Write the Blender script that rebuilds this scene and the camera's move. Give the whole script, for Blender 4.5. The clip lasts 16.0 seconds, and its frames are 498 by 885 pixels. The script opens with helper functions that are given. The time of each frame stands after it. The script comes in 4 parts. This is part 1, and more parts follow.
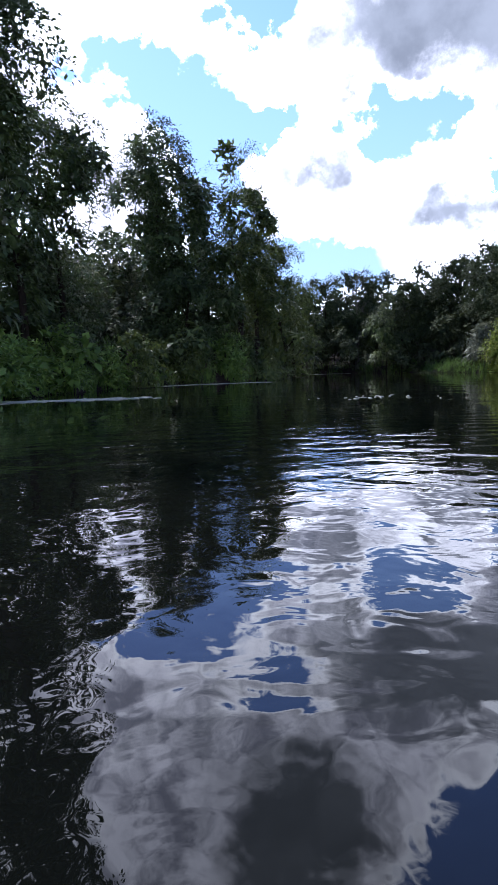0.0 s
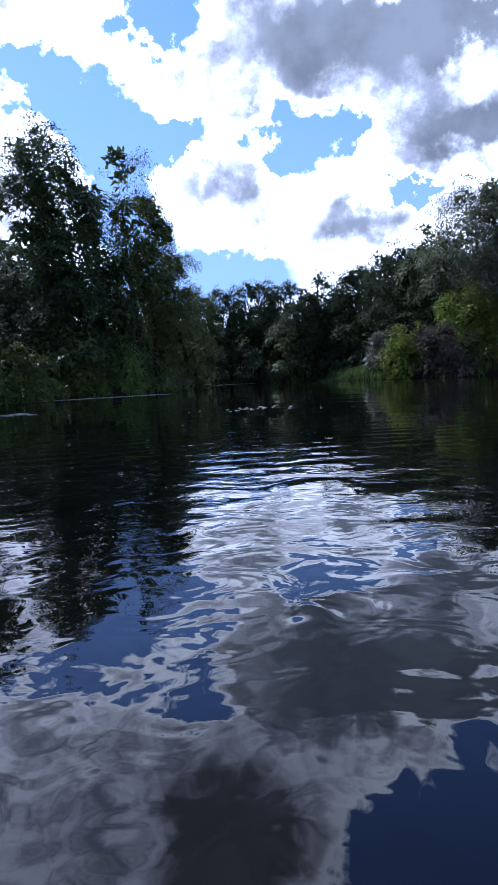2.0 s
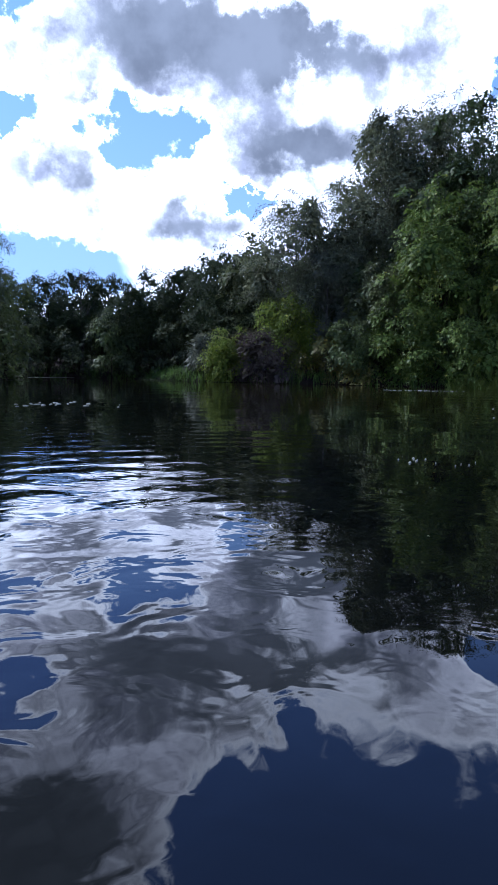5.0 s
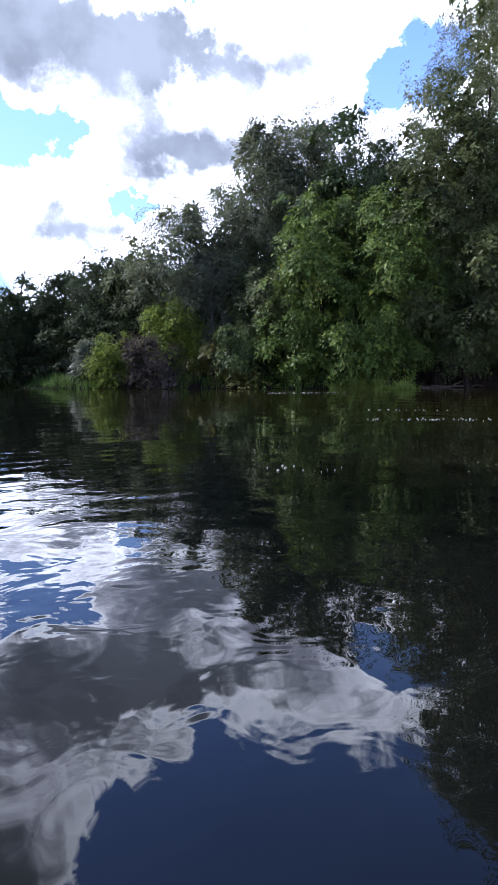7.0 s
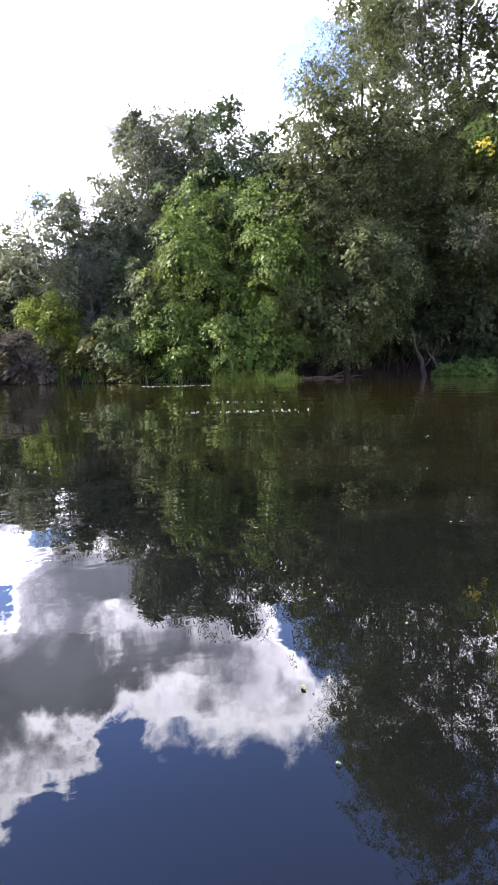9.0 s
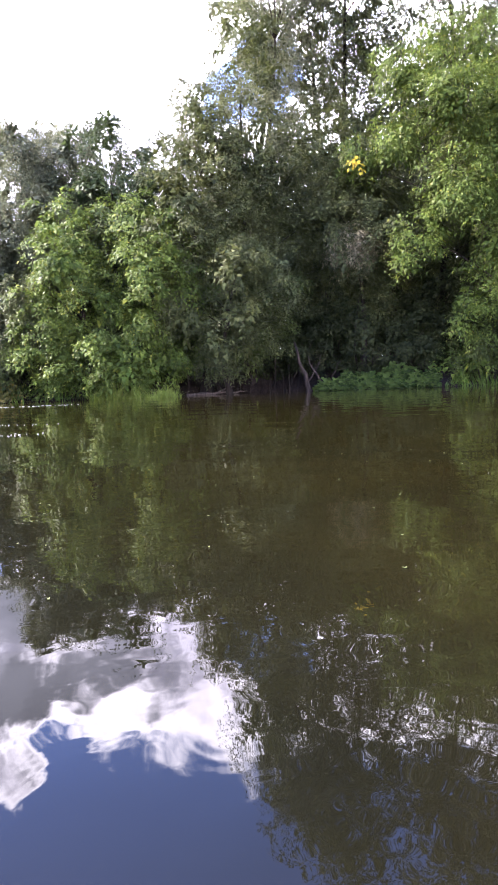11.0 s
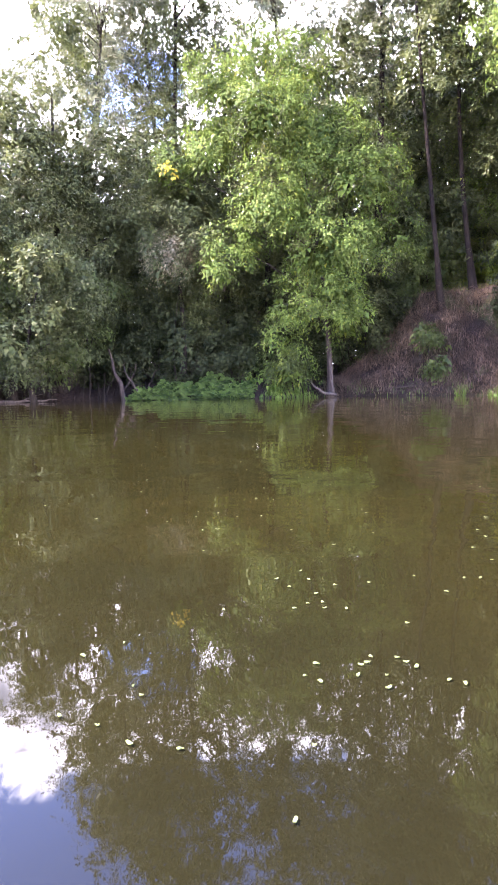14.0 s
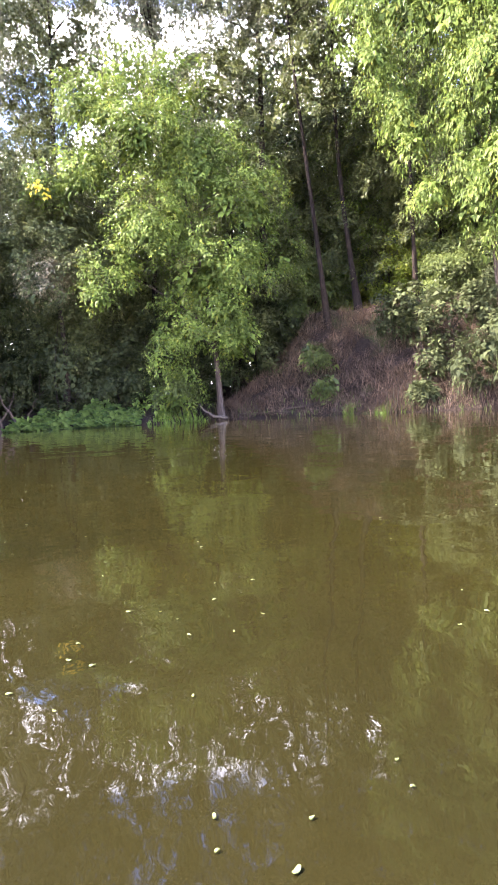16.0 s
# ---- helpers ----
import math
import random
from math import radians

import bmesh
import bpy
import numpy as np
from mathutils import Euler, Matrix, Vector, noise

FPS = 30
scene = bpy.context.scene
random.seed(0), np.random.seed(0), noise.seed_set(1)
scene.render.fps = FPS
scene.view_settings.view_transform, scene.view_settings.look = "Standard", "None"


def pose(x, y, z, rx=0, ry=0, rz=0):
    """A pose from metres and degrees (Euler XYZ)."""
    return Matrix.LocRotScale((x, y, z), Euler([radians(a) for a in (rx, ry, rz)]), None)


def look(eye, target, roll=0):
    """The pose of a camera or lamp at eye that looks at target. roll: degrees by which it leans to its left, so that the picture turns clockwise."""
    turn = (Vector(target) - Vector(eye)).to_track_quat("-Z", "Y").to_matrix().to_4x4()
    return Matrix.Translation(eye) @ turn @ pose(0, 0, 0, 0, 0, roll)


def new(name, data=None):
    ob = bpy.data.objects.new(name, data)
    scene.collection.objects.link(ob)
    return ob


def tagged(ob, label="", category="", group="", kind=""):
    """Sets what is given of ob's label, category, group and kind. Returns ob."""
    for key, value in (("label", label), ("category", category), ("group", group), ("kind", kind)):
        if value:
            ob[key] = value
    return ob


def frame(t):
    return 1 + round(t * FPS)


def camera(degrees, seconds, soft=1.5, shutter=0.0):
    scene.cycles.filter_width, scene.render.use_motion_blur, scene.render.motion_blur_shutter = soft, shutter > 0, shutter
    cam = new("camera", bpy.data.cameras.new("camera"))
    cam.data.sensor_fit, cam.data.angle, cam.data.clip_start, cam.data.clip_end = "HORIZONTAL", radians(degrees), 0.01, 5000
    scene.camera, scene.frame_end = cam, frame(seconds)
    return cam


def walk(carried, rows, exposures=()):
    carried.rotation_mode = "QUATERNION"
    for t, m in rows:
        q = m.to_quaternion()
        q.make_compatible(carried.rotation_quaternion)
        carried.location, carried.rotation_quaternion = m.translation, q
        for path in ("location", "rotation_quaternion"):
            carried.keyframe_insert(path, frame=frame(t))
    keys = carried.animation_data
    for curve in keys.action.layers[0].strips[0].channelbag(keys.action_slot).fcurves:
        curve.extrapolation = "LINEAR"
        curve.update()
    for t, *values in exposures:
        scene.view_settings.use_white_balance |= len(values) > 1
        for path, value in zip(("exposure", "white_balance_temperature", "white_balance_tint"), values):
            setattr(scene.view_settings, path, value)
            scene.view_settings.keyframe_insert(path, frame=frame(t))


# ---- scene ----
cam = camera(42.28, 16.0, soft=1.5)
walk(cam, [
    (0.0, pose(-0.000, -0.000, 0.500, 83.360, 1.715, -0.000)),
    (0.5, pose(0.143, 0.106, 0.500, 83.863, 2.714, -1.653)),
    (1.0, pose(0.245, 0.206, 0.499, 84.104, 3.168, -3.569)),
    (1.5, pose(0.363, 0.298, 0.496, 84.559, 3.279, -5.480)),
    (2.0, pose(0.533, 0.396, 0.495, 83.994, 2.777, -7.619)),
    (2.5, pose(0.690, 0.481, 0.492, 83.474, 1.903, -10.276)),
    (3.0, pose(0.821, 0.572, 0.482, 83.818, 0.839, -12.306)),
    (3.5, pose(0.982, 0.632, 0.466, 84.441, 1.347, -14.410)),
    (4.0, pose(1.017, 0.646, 0.464, 84.054, 0.527, -17.181)),
    (6.5, pose(1.098, 0.723, 0.513, 84.246, -0.162, -29.741)),
    (7.0, pose(1.193, 0.697, 0.513, 84.076, 0.315, -32.149)),
    (7.5, pose(1.372, 0.662, 0.506, 83.194, 0.089, -34.551)),
    (8.0, pose(1.566, 0.562, 0.501, 83.854, 0.094, -36.789)),
    (8.5, pose(1.885, 0.459, 0.498, 83.281, 0.704, -38.278)),
    (9.0, pose(2.206, 0.263, 0.496, 83.347, 1.163, -40.023)),
    (11.5, pose(4.581, -1.452, 0.497, 84.611, 1.908, -46.491)),
    (12.0, pose(4.991, -1.754, 0.498, 84.515, 1.587, -48.159)),
    (12.5, pose(5.368, -1.996, 0.500, 85.017, 1.451, -49.929)),
    (13.0, pose(5.744, -2.204, 0.500, 84.805, 0.574, -51.918)),
    (13.5, pose(6.105, -2.390, 0.499, 84.942, 0.894, -53.883)),
    (14.0, pose(6.408, -2.537, 0.498, 84.932, 0.999, -55.703)),
    (14.5, pose(6.728, -2.658, 0.498, 84.922, 0.507, -58.148)),
    (15.0, pose(7.070, -2.740, 0.501, 85.379, 0.825, -60.918)),
    (15.5, pose(7.251, -2.897, 0.503, 84.029, 3.514, -64.954)),
    (16.0, pose(7.527, -2.951, 0.507, 86.710, 2.969, -63.389)),
], exposures=[(0.0, 0.65, 5600, 12), (1.0, 0.33, 5250, 12), (2.5, 0.13, 5050, 12), (4.0, 0.15, 5050, 11), (6.5, 0.6, 5350, 11), (7.5, 1.12, 5750, 13), (9.0, 2.04, 6200, 16), (11.5, 2.75, 6200, 27), (12.5, 3.15, 6300, 31), (14.0, 3.55, 6200, 28), (16.0, 3.52, 6600, 21)])

# ---- sky, clouds and sun ----
SUN_AZ, SUN_EL = 36.0, 47.0      # degrees left of the first view, degrees up


def make_world():
    w = bpy.data.worlds.new("river_sky")
    scene.world = w
    w.use_nodes = True
    nt = w.node_tree
    nt.nodes.clear()
    N, Lk = nt.nodes.new, nt.links.new

    def val(op, a, b=None, clamp=False):
        n = N("ShaderNodeMath")
        n.operation, n.use_clamp = op, clamp
        for i, v in enumerate((a, b)):
            if v is None:
                continue
            if isinstance(v, (int, float)):
                n.inputs[i].default_value = v
            else:
                Lk(v, n.inputs[i])
        return n.outputs[0]

    def vec(op, a, b, out=0):
        n = N("ShaderNodeVectorMath")
        n.operation = op
        for i, v in enumerate((a, b)):
            if isinstance(v, tuple):
                n.inputs[i].default_value = v
            else:
                Lk(v, n.inputs[i])
        return n.outputs[out]

    def ramp(x, lo, hi, a=0.0, b=1.0):
        n = N("ShaderNodeMapRange")
        n.interpolation_type = "SMOOTHSTEP"
        Lk(x, n.inputs["Value"])
        n.inputs["From Min"].default_value, n.inputs["From Max"].default_value = lo, hi
        n.inputs["To Min"].default_value, n.inputs["To Max"].default_value = a, b
        return n.outputs[0]

    def noise_at(v, scale, detail, rough=0.55, out="Fac"):
        n = N("ShaderNodeTexNoise")
        Lk(v, n.inputs["Vector"])
        n.inputs["Scale"].default_value, n.inputs["Detail"].default_value, n.inputs["Roughness"].default_value = scale, detail, rough
        return n.outputs[out]

    way = N("ShaderNodeTexCoord").outputs["Generated"]
    sep = N("ShaderNodeSeparateXYZ")
    Lk(way, sep.inputs[0])
    az = val("MULTIPLY", val("ARCTAN2", val("MULTIPLY", sep.outputs[0], -1.0), sep.outputs[1]), 57.2958)
    el = val("MULTIPLY", val("ARCSINE", sep.outputs[2]), 57.2958)
    comb = N("ShaderNodeCombineXYZ")
    Lk(az, comb.inputs[0])
    Lk(el, comb.inputs[1])
    # ragged edges: the map of the sky is bent by two sizes of noise
    bend = vec("SUBTRACT", noise_at(way, 6.0, 3.0, 0.5, "Color"), (0.5, 0.5, 0.5))
    frill = vec("SUBTRACT", noise_at(way, 24.0, 7.0, 0.6, "Color"), (0.5, 0.5, 0.5))
    place = vec("ADD", comb.outputs[0], vec("ADD", vec("MULTIPLY", bend, (9.0, 6.0, 0.0)), vec("MULTIPLY", frill, (7.0, 5.5, 0.0))))

    def blobs(rows):
        total = None
        for a, e, ra, re, amount in rows:
            d = vec("MULTIPLY", vec("SUBTRACT", place, (a, e, 0.0)), (1.0 / ra, 1.0 / re, 0.0))
            g = val("MULTIPLY", val("EXPONENT", val("MULTIPLY", vec("DOT_PRODUCT", d, d, 1), -1.0)), amount)
            total = g if total is None else val("ADD", total, g)
        return total

    # azimuth, elevation, half sizes, strength
    blue = blobs([
        (10.0, 23.5, 5.0, 2.4, 1.2), (3.5, 20.5, 4.2, 2.8, 1.2), (-2.5, 19.6, 3.5, 1.3, 1.1), (-2.5, 27.2, 3.6, 1.7, 1.05), (-14.3, 18.6, 3.2, 2.3, 1.15),
        (2.0, 13.5, 3.0, 4.5, 1.1), (-4.0, 8.0, 9.0, 3.0, 1.2), (-22.3, 14.6, 2.8, 0.8, 0.9), (-31.0, 43.0, 12.5, 10.5, 1.6), (-54.0, 43.0, 15.0, 10.0, 1.2),
        (-47.0, 23.5, 4.0, 2.6, 0.95), (-27.0, 32.5, 2.6, 2.7, 0.9), (-22.5, 38.0, 6.0, 4.5, 0.8),
        (75.0, 50.0, 40.0, 28.0, 1.3), (150.0, 40.0, 60.0, 34.0, 1.2), (-130.0, 40.0, 50.0, 34.0, 1.2), (-90.0, 45.0, 20.0, 12.0, 0.6)])
    blue = val("ADD", blue, ramp(el, 49.0, 64.0, 0.0, 1.4))     # the sky clears overhead
    grey = blobs([
        (-18.0, 26.0, 13.5, 4.3, 1.35), (-28.0, 25.4, 5.5, 2.8, 0.45), (-27.0, 18.0, 7.5, 2.7, 1.1), (-18.0, 12.4, 6.0, 2.0, 0.95), (-6.8, 15.6, 3.0, 3.4, 0.8), (-9.0, 21.0, 2.0, 1.4, 0.7),
        (-3.0, 37.5, 7.0, 5.0, 1.7), (8.0, 30.0, 5.0, 2.5, 0.3), (-38.0, 26.5, 8.0, 3.5, 0.3), (-100.0, 20.0, 25.0, 10.0, 0.7), (100.0, 20.0, 40.0, 10.0, 0.6)])
    fluff = noise_at(way, 6.0, 10.0, 0.64)
    cover = val("SUBTRACT", val("ADD", 0.66, val("MULTIPLY", val("SUBTRACT", fluff, 0.5), 1.5)), blue)
    alpha = ramp(cover, 0.10, 0.36)
    thick = val("ADD", val("MULTIPLY", grey, ramp(cover, 0.22, 0.56, 0.0, 1.0)), val("MULTIPLY", val("SUBTRACT", noise_at(way, 11.0, 8.0, 0.6), 0.5), 1.0))
    shade = ramp(thick, -0.05, 1.0)
    def blend(fac, a, b):
        n = N("ShaderNodeMix")
        n.data_type = "RGBA"
        Lk(fac, n.inputs["Factor"])
        for key, v in (("A", a), ("B", b)):
            if isinstance(v, tuple):
                n.inputs[key].default_value = v
            else:
                Lk(v, n.inputs[key])
        return n.outputs["Result"]

    puff = ramp(noise_at(way, 13.0, 9.0, 0.66), 0.36, 0.62)
    inside = blend(puff, (1.40, 1.38, 1.70, 1), (5.3, 5.15, 5.6, 1))
    lit = blend(ramp(cover, 0.18, 0.62), (6.2, 6.1, 6.3, 1), inside)
    dim = blend(ramp(noise_at(way, 9.0, 6.0), 0.35, 0.65), (0.42, 0.445, 0.53, 1), (0.66, 0.69, 0.80, 1))
    cloud = blend(shade, lit, dim)
    sky = N("ShaderNodeTexSky")
    sky.sky_type, sky.sun_disc = "NISHITA", False
    sky.sun_elevation, sky.sun_rotation = radians(SUN_EL), radians(-SUN_AZ)
    sky.altitude, sky.air_density, sky.dust_density, sky.ozone_density = 100.0, 1.0, 0.3, 1.5
    scaled = vec("MULTIPLY", sky.outputs[0], (0.250, 0.262, 0.365))
    # pale haze low in the sky
    haze = N("ShaderNodeMix")
    haze.data_type = "RGBA"
    Lk(ramp(el, 34.0, 4.0, 0.0, 0.72), haze.inputs["Factor"])
    Lk(scaled, haze.inputs["A"])
    haze.inputs["B"].default_value = (0.70, 0.95, 1.35, 1)
    scaled = haze.outputs["Result"]
    mixed = N("ShaderNodeMix")
    mixed.data_type = "RGBA"
    Lk(alpha, mixed.inputs["Factor"])
    Lk(scaled, mixed.inputs["A"])
    Lk(cloud, mixed.inputs["B"])
    back = N("ShaderNodeBackground")
    Lk(mixed.outputs["Result"], back.inputs["Color"])
    back.inputs["Strength"].default_value = 0.55
    out = N("ShaderNodeOutputWorld")
    Lk(back.outputs[0], out.inputs[0])


make_world()
sun = new("sun", bpy.data.lights.new("sun", "SUN"))
sun.data.energy, sun.data.angle, sun.data.color = 5.0, radians(0.53), (1.0, 0.94, 0.83)
_a, _e = radians(SUN_AZ), radians(SUN_EL)
_sun_dir = Vector((-math.sin(_a) * math.cos(_e), math.cos(_a) * math.cos(_e), math.sin(_e)))
sun.matrix_world = look(_sun_dir * 50, (0, 0, 0))


# ---- materials ----
def material(name):
    m = bpy.data.materials.new(name)
    m.use_nodes = True
    nt = m.node_tree
    return m, nt, nt.nodes["Principled BSDF"]


def tex_noise(nt, scale, detail=4.0, rough=0.55, vector=None, distortion=0.0):
    n = nt.nodes.new("ShaderNodeTexNoise")
    n.inputs["Scale"].default_value, n.inputs["Detail"].default_value = scale, detail
    n.inputs["Roughness"].default_value, n.inputs["Distortion"].default_value = rough, distortion
    if vector is not None:
        nt.links.new(vector, n.inputs["Vector"])
    return n


def colour_ramp(nt, fac, stops):
    n = nt.nodes.new("ShaderNodeValToRGB")
    while len(n.color_ramp.elements) < len(stops):
        n.color_ramp.elements.new(0.5)
    for e, (p, c) in zip(n.color_ramp.elements, stops):
        e.position, e.color = p, (*c, 1)
    nt.links.new(fac, n.inputs[0])
    return n.outputs[0]


def leaf_material(name, dark, light, odd=None, through_light=0.30, gloss=0.5, sheen=0.2):
    """Leaves: a tint for each leaf, broad tone changes through the crown, some light passing through."""
    m, nt, p = material(name)
    geo = nt.nodes.new("ShaderNodeNewGeometry")
    co = nt.nodes.new("ShaderNodeTexCoord")
    stops = [(0.0, dark), (0.75, light)] if odd is None else [(0.0, dark), (0.8, light), (0.93, light), (1.0, odd)]
    own = nt.nodes.new("ShaderNodeObjectInfo")
    pick = nt.nodes.new("ShaderNodeMath")
    nt.links.new(geo.outputs["Random Per Island"], pick.inputs[0])
    nt.links.new(own.outputs["Random"], pick.inputs[1])
    part_of = nt.nodes.new("ShaderNodeMath")
    part_of.operation = "FRACT"
    nt.links.new(pick.outputs[0], part_of.inputs[0])
    per_leaf = colour_ramp(nt, part_of.outputs[0], stops)
    tone = tex_noise(nt, 1.3, 3.0, vector=co.outputs["Object"])
    hsv = nt.nodes.new("ShaderNodeHueSaturation")
    rng = nt.nodes.new("ShaderNodeMapRange")
    nt.links.new(tone.outputs["Fac"], rng.inputs["Value"])
    rng.inputs["From Min"].default_value, rng.inputs["From Max"].default_value = 0.3, 0.7
    rng.inputs["To Min"].default_value, rng.inputs["To Max"].default_value = 0.6, 1.4
    nt.links.new(rng.outputs[0], hsv.inputs["Value"])
    nt.links.new(per_leaf, hsv.inputs["Color"])
    nt.links.new(hsv.outputs[0], p.inputs["Base Color"])
    p.inputs["Roughness"].default_value = gloss
    p.inputs["Specular IOR Level"].default_value = sheen
    tr = nt.nodes.new("ShaderNodeBsdfTranslucent")
    nt.links.new(hsv.outputs[0], tr.inputs["Color"])
    mix = nt.nodes.new("ShaderNodeMixShader")
    mix.inputs[0].default_value = through_light
    nt.links.new(p.outputs[0], mix.inputs[1])
    nt.links.new(tr.outputs[0], mix.inputs[2])
    nt.links.new(mix.outputs[0], nt.nodes["Material Output"].inputs["Surface"])
    return m


LEAF = {
    "alder": leaf_material("alder_leaf", (0.048, 0.058, 0.020), (0.094, 0.105, 0.034)),
    "poplar": leaf_material("poplar_and_backlit_alder_leaf", (0.028, 0.043, 0.015), (0.056, 0.078, 0.024), through_light=0.24, sheen=0.18),
    "aspen": leaf_material("aspen_leaf", (0.076, 0.086, 0.047), (0.146, 0.156, 0.084), (0.170, 0.156, 0.088), gloss=0.6, sheen=0.16),
    # aspen leaf again, brightened so that sunlight is in its colour
    "lacy": leaf_material("sunlit_aspen_leaf", (0.085, 0.094, 0.052), (0.165, 0.174, 0.094), (0.20, 0.18, 0.10), 0.36, 0.5, 0.25),
    "maple": leaf_material("maple_leaf", (0.058, 0.090, 0.017), (0.125, 0.167, 0.033), (0.230, 0.225, 0.034), 0.36, sheen=0.15),
    "willow": leaf_material("willow_leaf", (0.042, 0.060, 0.018), (0.084, 0.105, 0.027), sheen=0.16),
    "silver": leaf_material("silver_leaf", (0.060, 0.068, 0.046), (0.115, 0.121, 0.082), sheen=0.12),
    # colour lowered to paint in the backlit trees' shadow side
    "far": leaf_material("far_shadow_side_leaf", (0.017, 0.025, 0.010), (0.036, 0.047, 0.017), through_light=0.2, gloss=0.7, sheen=0.08),
    # undergrowth leaf: the shade under the trees is put into its colour
    "dark": leaf_material("shade_darkened_leaf", (0.022, 0.029, 0.012), (0.046, 0.054, 0.020), through_light=0.2, gloss=0.7, sheen=0.1),
    "bright": leaf_material("bright_leaf", (0.080, 0.112, 0.015), (0.160, 0.195, 0.025), (0.240, 0.220, 0.036), 0.36, 0.6, 0.12),
    "yellow": leaf_material("yellow_leaf", (0.075, 0.075, 0.017), (0.160, 0.140, 0.030), (0.230, 0.175, 0.042)),
    "mauve": leaf_material("mauve_twig_leaf", (0.044, 0.035, 0.029), (0.090, 0.073, 0.060), (0.070, 0.076, 0.024), gloss=0.8, sheen=0.05),
    "dry": leaf_material("dry_leaf", (0.160, 0.132, 0.074), (0.310, 0.268, 0.160), (0.12, 0.13, 0.05)),
    "nettle": leaf_material("nettle_leaf", (0.062, 0.110, 0.020), (0.126, 0.192, 0.036)),
    "gold": leaf_material("gold_leaf", (0.400, 0.300, 0.020), (0.540, 0.430, 0.045)),
    "reed": leaf_material("reed_blade", (0.165, 0.235, 0.045), (0.310, 0.370, 0.080), (0.400, 0.360, 0.130)),
    "butterbur": leaf_material("butterbur_leaf", (0.034, 0.070, 0.020), (0.128, 0.190, 0.056), gloss=0.5, sheen=0.16),
}


def make_bark(name, dark, light):
    m, nt, p = material(name)
    co = nt.nodes.new("ShaderNodeTexCoord")
    mp = nt.nodes.new("ShaderNodeMapping")
    mp.inputs["Scale"].default_value = (6, 6, 1.2)
    nt.links.new(co.outputs["Object"], mp.inputs[0])
    n = tex_noise(nt, 2.5, 8, 0.65, mp.outputs[0], 0.6)
    nt.links.new(colour_ramp(nt, n.outputs["Fac"], [(0.3, dark), (0.7, light)]), p.inputs["Base Color"])
    b = nt.nodes.new("ShaderNodeBump")
    b.inputs["Distance"].default_value = 0.03
    nt.links.new(n.outputs["Fac"], b.inputs["Height"])
    nt.links.new(b.outputs[0], p.inputs["Normal"])
    p.inputs["Roughness"].default_value = 0.9
    p.inputs["Specular IOR Level"].default_value = 0.1
    return m


BARK = make_bark("brown_bark", (0.008, 0.006, 0.005), (0.032, 0.023, 0.017))
PALE_BARK = make_bark("pale_bark", (0.035, 0.030, 0.026), (0.12, 0.105, 0.09))
MID_BARK = make_bark("grey_brown_bark", (0.020, 0.015, 0.012), (0.075, 0.056, 0.046))
DEAD_WOOD = make_bark("dead_wood", (0.030, 0.024, 0.020), (0.115, 0.092, 0.076))


def make_soil():
    m, nt, p = material("bank_soil_and_litter")
    co = nt.nodes.new("ShaderNodeTexCoord")
    big = tex_noise(nt, 0.35, 5, 0.6, co.outputs["Object"])
    fine = tex_noise(nt, 9.0, 8, 0.7, co.outputs["Object"])
    a = colour_ramp(nt, fine.outputs["Fac"], [(0.3, (0.009, 0.006, 0.005)), (0.55, (0.026, 0.018, 0.014)), (0.78, (0.075, 0.052, 0.040))])
    g = colour_ramp(nt, fine.outputs["Fac"], [(0.3, (0.03, 0.04, 0.014)), (0.7, (0.09, 0.12, 0.035))])
    mx = nt.nodes.new("ShaderNodeMix")
    mx.data_type = "RGBA"
    nt.links.new(colour_ramp(nt, big.outputs["Fac"], [(0.62, (0, 0, 0)), (0.75, (1, 1, 1))]), mx.inputs["Factor"])
    nt.links.new(a, mx.inputs["A"])
    nt.links.new(g, mx.inputs["B"])
    nt.links.new(mx.outputs["Result"], p.inputs["Base Color"])
    b = nt.nodes.new("ShaderNodeBump")
    b.inputs["Distance"].default_value = 0.08
    nt.links.new(fine.outputs["Fac"], b.inputs["Height"])
    nt.links.new(b.outputs[0], p.inputs["Normal"])
    p.inputs["Roughness"].default_value = 0.95
    p.inputs["Specular IOR Level"].default_value = 0.1
    return m


